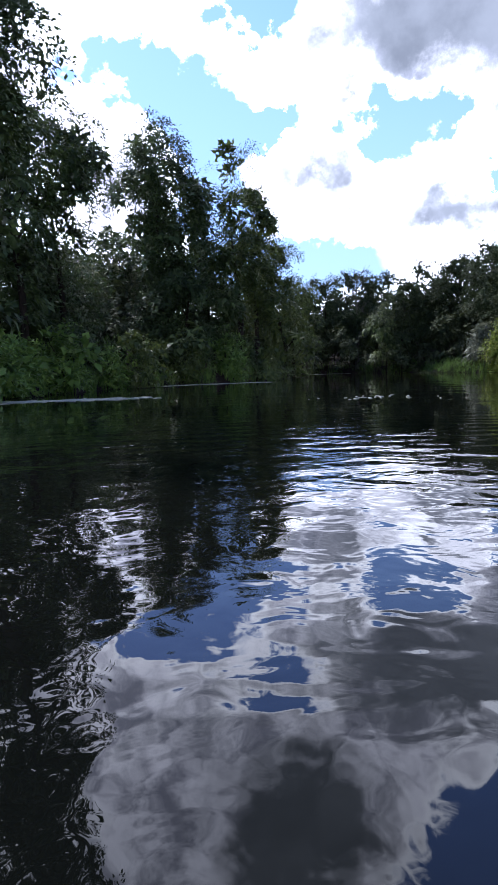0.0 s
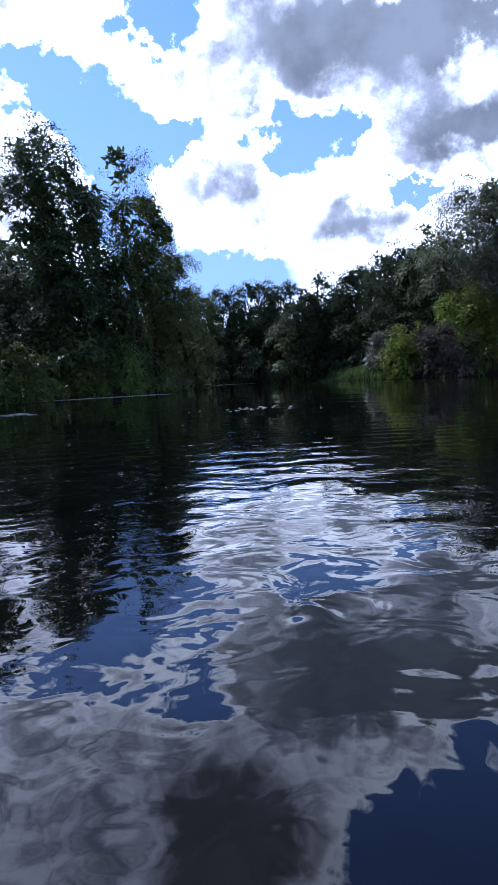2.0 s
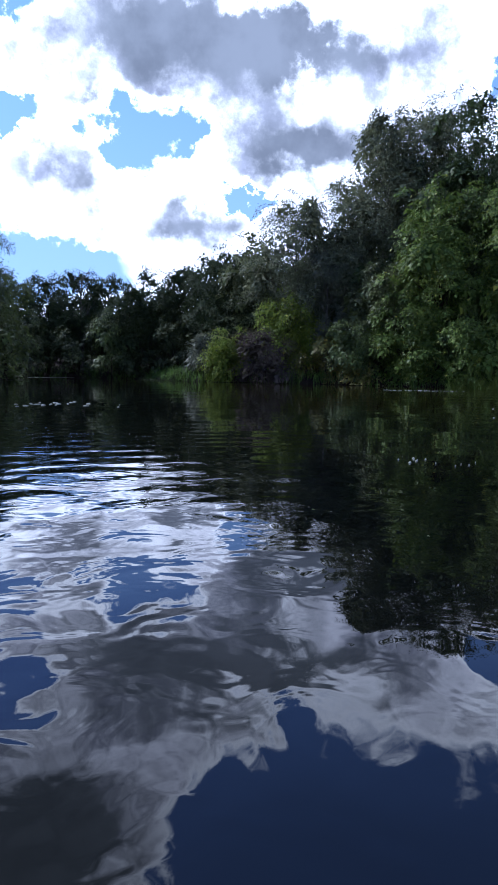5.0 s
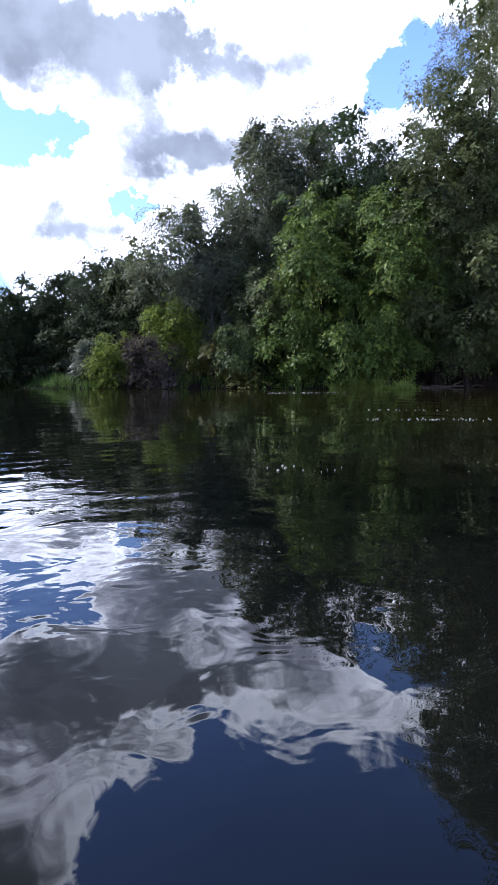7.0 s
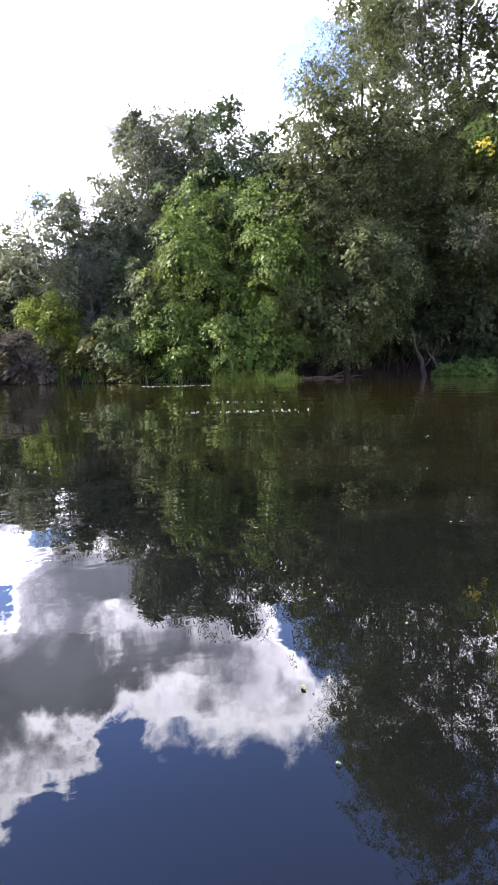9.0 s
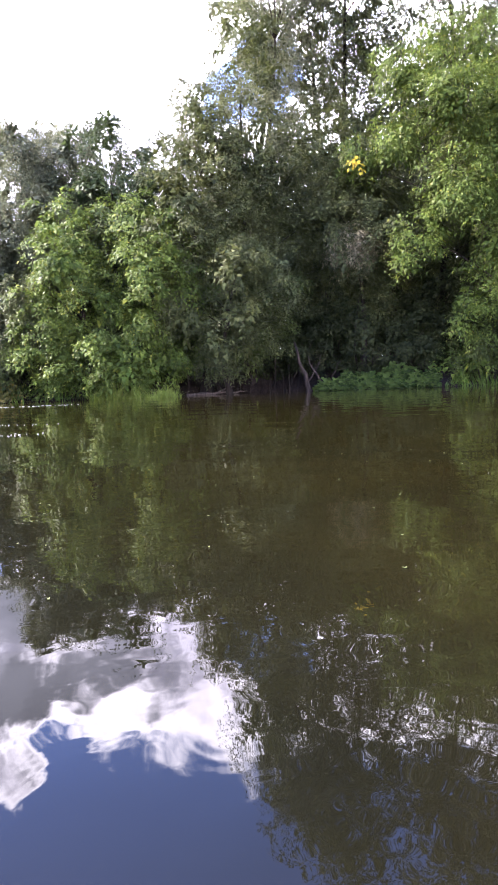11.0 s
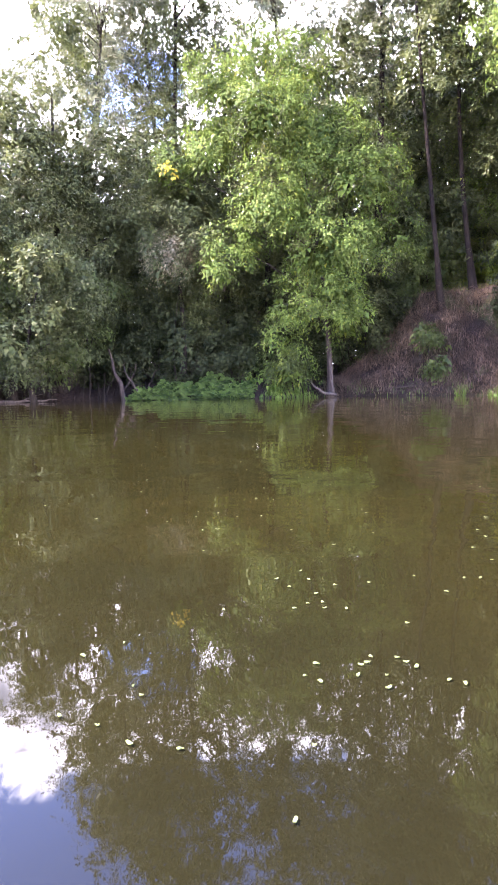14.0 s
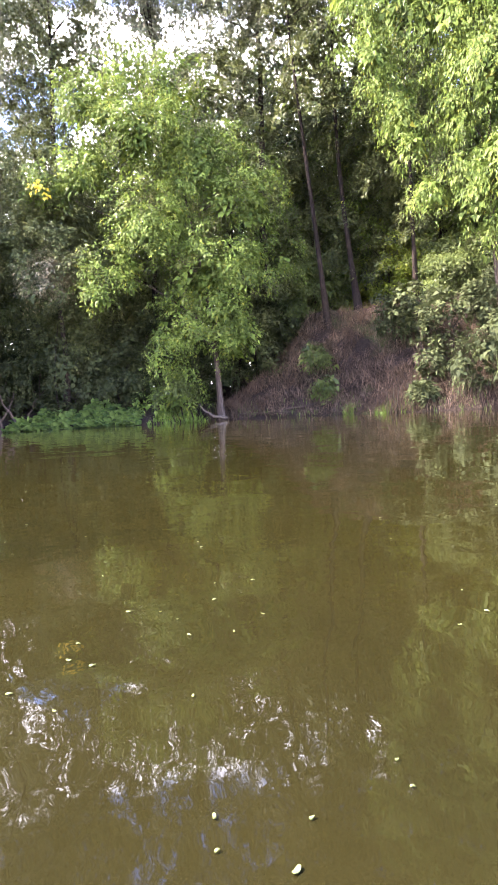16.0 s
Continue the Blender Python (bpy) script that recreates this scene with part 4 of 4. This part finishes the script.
def bare_tree(x, y, h, seed):
    """A dead treetop of thin bare twigs."""
    rng = np.random.default_rng(seed)
    root = new("bare_tree")
    root.location = (x, y, max(0.0, float(ground_height(x, y))))
    tagged(root, "dead bare tree with thin grey twigs at the bend", "tree", BANKS["far"])
    v, f = tube([(0, 0, -0.2), (0.1, 0, h * 0.4), (0.0, 0.1, h * 0.75), (0.15, 0, h)], [0.12, 0.09, 0.05, 0.012], 6)
    trunk = add_mesh("trunk", v, f, PALE_BARK, root, smooth=True)
    for k in range(16):
        z = h * rng.uniform(0.45, 0.95)
        a, l = rng.uniform(0, 2 * math.pi), (1.15 - 0.6 * z / h) * rng.uniform(0.8, 1.6)
        e = np.array([math.cos(a) * l * 0.7, math.sin(a) * l * 0.7, z + l * 0.75])
        paths = [([(0.05, 0, z), (e[0] * 0.5, e[1] * 0.5, z + l * 0.28), tuple(e)], [0.032, 0.020, 0.007])]
        for j in range(4):
            t = rng.uniform(0.35, 0.9)
            s0 = np.array([0.05, 0, z]) * (1 - t) + e * t
            b = s0 + rng.normal(0, 0.28, 3) + np.array([0, 0, 0.32])
            paths.append(([tuple(s0), tuple((s0 + b) / 2 + rng.normal(0, 0.03, 3)), tuple(b)], [0.014, 0.010, 0.005]))
        v, f = join([tube(q, r, 4) for q, r in paths])
        add_mesh("limb", v, f, PALE_BARK, trunk, smooth=True)


bare_tree(6.3, 37.9, 5.6, 95)
bare_tree(9.6, 37.0, 5.8, 96)


# ---- low growth at the water's edge ----
def blades(rng, px, py, pz, height, width, lean=0.35, segs=3):
    """Narrow bent blades, each from a place on the ground."""
    n = len(px)
    a = rng.uniform(0, 2 * math.pi, n)
    d = np.stack([np.cos(a), np.sin(a), np.zeros(n)], 1)
    side = np.stack([-np.sin(a), np.cos(a), np.zeros(n)], 1)
    h = (height * rng.uniform(0.5, 1.2, n))[:, None]
    k = (lean * rng.uniform(0.2, 1.6, n))[:, None]
    base = np.stack([px, py, pz], 1)
    rows = []
    for i in range(segs + 1):
        u = i / segs
        c = base + np.array([0, 0, 1.0]) * h * (u - 0.25 * k * u * u) + d * h * k * u * u
        w = width * (1 - 0.85 * u) * 0.5
        rows.append(np.stack([c - side * w, c + side * w], 1))
    v = np.stack(rows, 1).reshape(n, -1, 3)
    m = v.shape[1]
    f = np.array([[2 * i, 2 * i + 1, 2 * i + 3, 2 * i + 2] for i in range(segs)])
    return v.reshape(-1, 3), (f[None] + np.arange(n)[:, None, None] * m).reshape(-1, 4)


def patch_points(rng, cx, cy, rx, ry, turn, n):
    r, a = np.sqrt(rng.uniform(0, 1, n)), rng.uniform(0, 2 * math.pi, n)
    r = r * (1 + 0.25 * np.sin(a * 3 + cx) + 0.12 * np.sin(a * 7 + cy))
    u, w = r * np.cos(a) * rx, r * np.sin(a) * ry
    c, t = math.cos(turn), math.sin(turn)
    return cx + u * c - w * t, cy + u * t + w * c


def reed_clump(cx, cy, rx, ry, turn, h, n, mat, label, seed):
    rng = np.random.default_rng(seed)
    x, y = patch_points(rng, cx, cy, rx, ry, turn, n)
    z = np.maximum(ground_height(x, y), -0.08)
    tall = h * (0.62 + 0.38 * np.sin(x * 5.1 + seed) * np.sin(y * 4.3 + 2)) * rng.uniform(0.7, 1.15, n)
    v, f = blades(rng, x, y, z - 0.03, tall, 0.032, 0.9)
    tagged(add_mesh("reed_clump", v, f, mat), label, "reeds", "reed clumps at the water's edge")


reed_clump(17.4, 18.75, 0.85, 0.42, -0.75, 0.85, 1300, LEAF["reed"], "light green reed clump standing in shallow water", 1)
reed_clump(18.6, 18.05, 0.75, 0.40, -0.6, 0.66, 1100, LEAF["reed"], "light green reed clump standing in shallow water", 2)
reed_clump(30.2, 3.1, 0.35, 0.25, 0.3, 0.34, 220, LEAF["nettle"], "small green reed tuft below the earth slope", 3)
reed_clump(30.3, 4.4, 0.3, 0.2, 0.3, 0.3, 160, LEAF["nettle"], "small green reed tuft below the earth slope", 4)
reed_clump(9.5, 28.9, 1.6, 0.8, -0.9, 0.30, 2200, LEAF["far"], "green sedge bed on the low distant bank", 5)
reed_clump(8.9, 30.6, 1.1, 0.7, -1.2, 0.28, 1400, LEAF["far"], "green sedge bed on the low distant bank", 6)
reed_clump(28.1, 10.5, 1.0, 0.45, -0.7, 0.5, 900, LEAF["nettle"], "green grass tuft beside the leaning trunk", 7)


def shore_grass(shore, name_label, seed, n, h):
    rng = np.random.default_rng(seed)
    pts = np.array(shore, float)
    run = np.concatenate([[0], np.cumsum(np.linalg.norm(np.diff(pts, axis=0), axis=1))])
    q = rng.uniform(0, run[-1], n)
    x = np.interp(q, run, pts[:, 0]) + rng.normal(0, 0.45, n)
    y = np.interp(q, run, pts[:, 1]) + rng.normal(0, 0.45, n)
    d = land_distance(x, y)
    clump = np.sin(x * 2.3) * np.sin(y * 2.9 + 1) + 0.4 * np.sin(x * 6.1 + y * 5.3)
    keep = (d > -0.05) & (d < 1.3) & (clump > -0.25)
    x, y = x[keep], y[keep]
    v, f = blades(rng, x, y, ground_height(x, y) - 0.03, h, 0.020, 0.6)
    tagged(add_mesh("shore_grass", v, f, LEAF["nettle"]), name_label, "grass", kind="stuff")


shore_grass(LEFT_BANK[4:14], "rank green grass along the overgrown bank", 21, 16000, 0.55)
shore_grass(RIGHT_BANK[16:24], "sparse green grass at the foot of the slope", 23, 5000, 0.26)
shore_grass(RIGHT_BANK[0:11], "rank green grass along the wooded bank", 22, 12000, 0.45)


# ---- the butterbur bed: broad leaves one above another ----
def butterbur_bed():
    rng = np.random.default_rng(31)
    bed = new("butterbur_bed")
    bed.location = (25.75, 12.9, 0.0)
    tagged(bed, "bed of broad green butterbur leaves at the waterline", "plants")
    shapes = []
    for k in range(4):
        bm = bmesh.new()
        c = bm.verts.new((0, 0, 0))
        ring = []
        for i in range(11):
            a = (i + 0.5) / 11 * 2 * math.pi
            r = 0.155 * (1 + 0.10 * math.sin(2 * a + k) + 0.06 * rng.uniform(-1, 1)) * (0.72 if i in (0, 10) else 1)
            ring.append(bm.verts.new((r * math.cos(a), r * 0.92 * math.sin(a), 0.035 * math.sin(a * 3 + k) - 0.02)))
        for i in range(11):
            if i != 10:
                bm.faces.new((c, ring[i], ring[(i + 1) % 11]))
        me = bpy.data.meshes.new("leaf")
        bm.to_mesh(me)
        bm.free()
        for pl in me.polygons:
            pl.use_smooth = True
        me.materials.append(LEAF["butterbur"])
        shapes.append(me)
    def place():
        u, w = rng.uniform(-2.7, 2.0), rng.uniform(0, 1) ** 1.15
        wide = 1.9 * (0.35 + 0.65 * math.sin(min(1.0, (u + 2.8) / 3.2) * 1.57))
        # along the shore, then inland and up the mound
        k = w * wide - 0.60
        x, y = 25.75 + u * 0.50 + 0.87 * k, 12.9 - u * 0.87 + 0.50 * k
        z = 0.04 + (0.42 + 0.07 * math.sin(u * 3.1) + 0.05 * math.sin(u * 7.3 + 1)) * w * wide + rng.uniform(-0.06, 0.09)
        s = rng.uniform(0.55, 1.2)
        return pose(x - 25.75, y - 12.9, z, rng.uniform(-25, 25), rng.uniform(-50, -14), rng.uniform(185, 235)) @ Matrix.Diagonal((s, s, s, 1))
    for i in range(290):
        leaf = new("leaf", shapes[i % 4])
        leaf.parent = bed
        leaf.matrix_basis = place()
    # the leaves below these, joined
    base = np.array([tuple(v.co) for v in shapes[0].vertices])
    fan = np.array([tuple(q.vertices) for q in shapes[0].polygons])
    pieces = []
    for i in range(620):
        m = np.array(place())
        pieces.append((base @ m[:3, :3].T + m[:3, 3] - np.array([0, 0, 0.13]), fan))
    v, f = join(pieces)
    v[:, 2] = np.maximum(v[:, 2], 0.01)
    tagged(add_mesh("lower_leaves", v, f, LEAF["butterbur"], bed), kind="stuff")


butterbur_bed()


# ---- earth slope: dry brush, roots and fallen wood ----
def dry_brush():
    rng = np.random.default_rng(41)
    n = 44000
    x, y = rng.uniform(29.4, 35.5, n), rng.uniform(-2.6, 9.8, n)
    d = land_distance(x, y)
    keep = (d > 0.03) & (d < 4.8) & (np.sin(x * 1.9 + y) * np.sin(y * 1.7) > -0.78)
    x, y = x[keep], y[keep]
    v, f = blades(rng, x, y, ground_height(x, y) - 0.04, 0.42, 0.018, 1.9, 2)
    tagged(add_mesh("dry_brush", v, f, BRUSH), "tangled dry reddish-brown stalks on the earth slope", "dry grass", kind="stuff")


BRUSH = leaf_material("dry_stalk", (0.056, 0.039, 0.029), (0.160, 0.114, 0.084), (0.27, 0.20, 0.15), 0.15, 0.85)
dry_brush()


def wood_piece(name, label, category, x, y, z, paths, mat, part_name, group=""):
    """paths: each a base radius and points relative to the thing's foot."""
    root = new(name)
    root.location = (x, y, z)
    tagged(root, label, category, group)
    for r, pts in paths:
        p = np.array(pts, float)
        t = np.linspace(0, 1, 3 * len(p))
        q = np.stack([np.interp(t, np.linspace(0, 1, len(p)), p[:, k]) for k in range(3)], 1)
        q += 0.02 * np.sin(t[:, None] * np.array([17.0, 13.0, 21.0]) + r * 50)
        v, f = tube(q, r * (1 - 0.75 * t), 6)
        add_mesh(part_name, v, f, mat, root, smooth=True)


wood_piece("driftwood_branch", "bare grey fallen branch lying on the water", "branch", 21.3, 18.2, 0.0,
           [(0.07, [(-0.8, 0.5, 0.02), (0, 0, 0.05), (1.0, -0.5, 0.06), (1.4, -0.65, 0.10)]), (0.04, [(0.2, -0.1, 0.05), (0.7, -0.2, 0.22), (0.9, -0.5, 0.30)]), (0.03, [(-0.8, 0.5, 0.03), (-0.5, 0.7, 0.2)])], DEAD_WOOD, "bough")
wood_piece("leaning_trunk", "brown forked stems rising out of the dark hollow", "tree trunk", 24.6, 15.9, -0.1,
           [(0.13, [(0.05, -0.05, 0), (0.0, 0.08, 0.7), (-0.16, 0.28, 1.3), (-0.24, 0.42, 2.1)]), (0.08, [(0.42, -0.5, 0.1), (0.36, -0.36, 0.6), (0.2, -0.12, 1.0), (0.12, 0.06, 1.5)]),
            (0.06, [(0.62, -0.75, 0.1), (0.74, -0.75, 0.7), (0.98, -0.95, 1.3)]), (0.04, [(0.1, 0.0, 0.5), (0.35, -0.3, 1.1), (0.45, -0.4, 1.6)])], MID_BARK, "stem")
wood_piece("curved_root", "pale curved root stub at the tree's foot", "root", 29.15, 9.0, 0.0,
           [(0.075, [(0.10, -0.10, 0.10), (-0.18, 0.26, 0.15), (-0.42, 0.60, 0.40), (-0.50, 0.74, 0.72)]), (0.055, [(0.02, -0.02, 0.10), (0.0, 0.02, 0.6), (0.06, 0.10, 1.2)])], DEAD_WOOD, "root")
wood_piece("fallen_bough", "grey fallen bough resting on the bank foot", "branch", 30.1, 7.6, 0.1,
           [(0.06, [(-0.3, 1.1, 0.06), (0.15, 0, 0.10), (0.3, -1.4, 0.28), (0.5, -2.4, 0.42)]), (0.04, [(0.1, 0.3, 0.1), (0.35, -0.6, 0.40), (0.6, -1.4, 0.62)]), (0.035, [(-0.1, 0.8, 0.05), (-0.2, -0.2, 0.08), (-0.1, -1.2, 0.10)])], MID_BARK, "bough")


def root_tangle(x, y, along, inland, width, count, seed):
    rng = np.random.default_rng(seed)
    paths = []
    for i in range(count):
        a = rng.uniform(-width, width)
        h, k = rng.uniform(0.25, 1.1), rng.uniform(-0.5, 0.5)
        b = np.array([along[0] * a, along[1] * a])
        e = b + np.array(inland) * rng.uniform(0.3, 1.0) + np.array(along) * k
        m = (b + e) / 2
        paths.append((rng.uniform(0.012, 0.032), [(b[0], b[1], -0.1), (m[0], m[1], h * 0.7), (e[0], e[1], h), (e[0] + inland[0] * 0.4, e[1] + inland[1] * 0.4, h * 0.8)]))
    wood_piece("exposed_roots", "tangle of thin bare roots on the bank", "roots", x, y, 0.05, paths, BARK, "root", "roots along the bank")


root_tangle(24.2, 16.8, (0.6, -0.8), (0.8, 0.6), 1.8, 26, 51)
root_tangle(28.5, 9.9, (0.85, -0.5), (0.5, 0.85), 0.9, 18, 52)
root_tangle(30.2, 1.3, (0.1, -1.0), (1.0, 0.1), 1.6, 16, 53)
root_tangle(22.6, 18.8, (0.8, -0.6), (0.6, 0.8), 1.3, 14, 54)


# one twig of an alder has turned gold
_host = tree(27.0, 14.9, 10.2, 1.7, 0.30, 'alder', 'right')
_rng = np.random.default_rng(61)
_p = np.array([24.9, 13.6, 8.45]) - np.array(_host.location) + _rng.normal(0, 0.13, (7, 3))
_v, _f = leaves(_rng, _p, unit(_rng.normal(size=(7, 3)) + np.array([-0.8, -0.5, 0.0])), 7, 0.2, 0.16, 0.11, 0.5)
add_mesh("gold_twig", _v, _f, LEAF["gold"], _host, "twig of golden yellow leaves")
tree(22.3, 24.2, 12.0, 1.5, 0.10, 'aspen', 'right')
bush(33.0, 10.2, 4.6, 1.2, 'dark', 'right')


# ---- things afloat ----
def floating_leaf_mesh(k):
    rng = np.random.default_rng(70 + k)
    bm = bmesh.new()
    top = []
    for i in range(9):
        a = i / 9 * 2 * math.pi
        r = 0.013 * (1 + 0.25 * math.cos(2 * a) + 0.12 * rng.uniform(-1, 1))
        top.append(bm.verts.new((r * math.cos(a), 0.72 * r * math.sin(a), 0.003 + 0.0009 * math.cos(2 * a + k))))
    bm.faces.new(top)
    low = [bm.verts.new((v.co.x * 0.97, v.co.y * 0.97, v.co.z - 0.0016)) for v in top]
    for i in range(9):
        bm.faces.new((top[i], low[i], low[(i + 1) % 9], top[(i + 1) % 9]))
    me = bpy.data.meshes.new("floating_leaf")
    bm.to_mesh(me)
    bm.free()
    me.materials.append(FLOATING)
    return me


def float_leaves():
    rng = np.random.default_rng(71)
    shapes = [floating_leaf_mesh(k) for k in range(4)]
    places = []
    # loose drifts: centre, spread, how many
    for cx, cy, sx, n in ((7.42, -2.12, 0.09, 13), (7.75, -1.83, 0.10, 10), (8.24, -2.62, 0.10, 7), (5.76, -1.40, 0.08, 8), (5.1, -1.05, 0.12, 5), (2.75, 0.74, 0.25, 1),
                          (6.95, -1.3, 0.5, 10), (7.7, -2.3, 0.35, 12), (8.6, -1.6, 0.8, 22), (6.0, -0.6, 0.7, 18), (4.6, 0.9, 0.9, 16), (9.6, 0.2, 1.2, 22), (3.6, 1.9, 0.8, 12), (7.2, 2.5, 1.5, 26), (5.5, 3.8, 1.4, 20), (10.5, 2.5, 1.6, 18), (9.0, 4.5, 2.4, 26), (13.0, 1.5, 2.4, 26), (8.9, -2.0, 0.25, 9), (8.3, -1.2, 0.2, 8),
                          (6.6, 1.4, 1.6, 34), (4.8, 3.0, 1.5, 30), (8.4, 0.9, 1.3, 26), (7.1, -1.75, 0.12, 9), (6.75, -1.55, 0.10, 6)):
        places += [(cx + rng.normal(0, sx), cy + rng.normal(0, sx)) for _ in range(n)]
    for i, (x, y) in enumerate(places):
        leaf = new("floating_leaf", shapes[i % 4])
        s = rng.uniform(0.22, 0.48)
        leaf.matrix_world = pose(x, y, 0.001, 0, 0, rng.uniform(0, 360)) @ Matrix.Diagonal((s, s, 1, 1))
        tagged(leaf, "small pale yellow leaf floating on the water", "leaf", "leaves afloat on the river")


float_leaves()


def grass_blade():
    """A curved green blade lying on the water."""
    t = np.linspace(0, 1, 9)
    c = np.stack([6.27 + 0.115 * t, -1.37 - 0.045 * t + 0.060 * t * t, 0.003 + 0.003 * np.sin(t * 3)], 1)
    side = np.array([0.35, 0.94, 0.0]) * (0.0019 * np.sin(0.25 + 2.6 * t))[:, None]
    top = np.concatenate([c - side, c + side])
    v = np.concatenate([top, top - np.array([0, 0, 0.0012])])
    i = np.arange(8)
    f = np.concatenate([np.stack([i, i + 1, i + 10, i + 9], 1), np.stack([i + 18, i + 27, i + 28, i + 19], 1), np.stack([i, i + 18, i + 19, i + 1], 1), np.stack([i + 9, i + 10, i + 28, i + 27], 1)])
    tagged(add_mesh("grass_blade", v, f, LEAF["nettle"]), "curved green grass blade afloat on the water", "grass blade")


grass_blade()


def flecks(label, a, b, spread, n, size, seed):
    """A drift of dry flecks on the water between two places."""
    rng = np.random.default_rng(seed)
    t = rng.uniform(0, 1, n)
    x = a[0] + (b[0] - a[0]) * t + rng.normal(0, spread, n)
    y = a[1] + (b[1] - a[1]) * t + rng.normal(0, spread, n)
    pieces = []
    for i in range(n):
        m = 6
        ang = np.arange(m) / m * 2 * math.pi + rng.uniform(0, 1)
        r = size * rng.uniform(0.4, 1.6) * (1 + 0.3 * rng.uniform(-1, 1, m))
        top = np.stack([x[i] + r * np.cos(ang) * 1.3, y[i] + r * np.sin(ang), np.full(m, 0.006)], 1)
        mid = np.array([[x[i], y[i], 0.010]])
        low = top * np.array([1, 1, 0]) - np.array([0, 0, 0.004])
        v = np.concatenate([top, mid, low])
        j = np.arange(m)
        k = (j + 1) % m
        f = np.concatenate([np.stack([j, k, np.full(m, m)], 1), np.stack([j, j + m + 1, k], 1), np.stack([k, j + m + 1, k + m + 1], 1)])
        pieces.append((v, f))
    v, f = join(pieces)
    tagged(add_mesh("floating_scum", v, f, SCUM), label, "scum", kind="stuff")


flecks("pale strip of dry scum along the overgrown bank", (-5.0, 11.6), (-2.1, 11.9), 0.20, 420, 0.06, 81)
flecks("thin pale strip of scum before the willows", (-2.6, 20.4), (0.5, 21.6), 0.16, 420, 0.07, 82)
flecks("scattered pale flecks in midstream", (1.3, 9.8), (2.6, 9.7), 0.30, 28, 0.020, 83)
flecks("thin pale fleck line before the bend", (3.6, 36.2), (5.2, 36.8), 0.2, 60, 0.09, 84)
flecks("drifting line of pale flecks off the wooded bank", (6.4, 6.25), (7.4, 5.4), 0.10, 40, 0.006, 85)
flecks("short line of pale flecks off the wooded bank", (7.7, 7.8), (8.5, 7.0), 0.08, 16, 0.007, 86)
flecks("small cluster of pale flecks in open water", (3.15, 3.6), (3.45, 3.4), 0.08, 12, 0.004, 88)
flecks("thin line of flecks below the bushes", (11.8, 16.4), (13.6, 15.2), 0.12, 50, 0.018, 87)
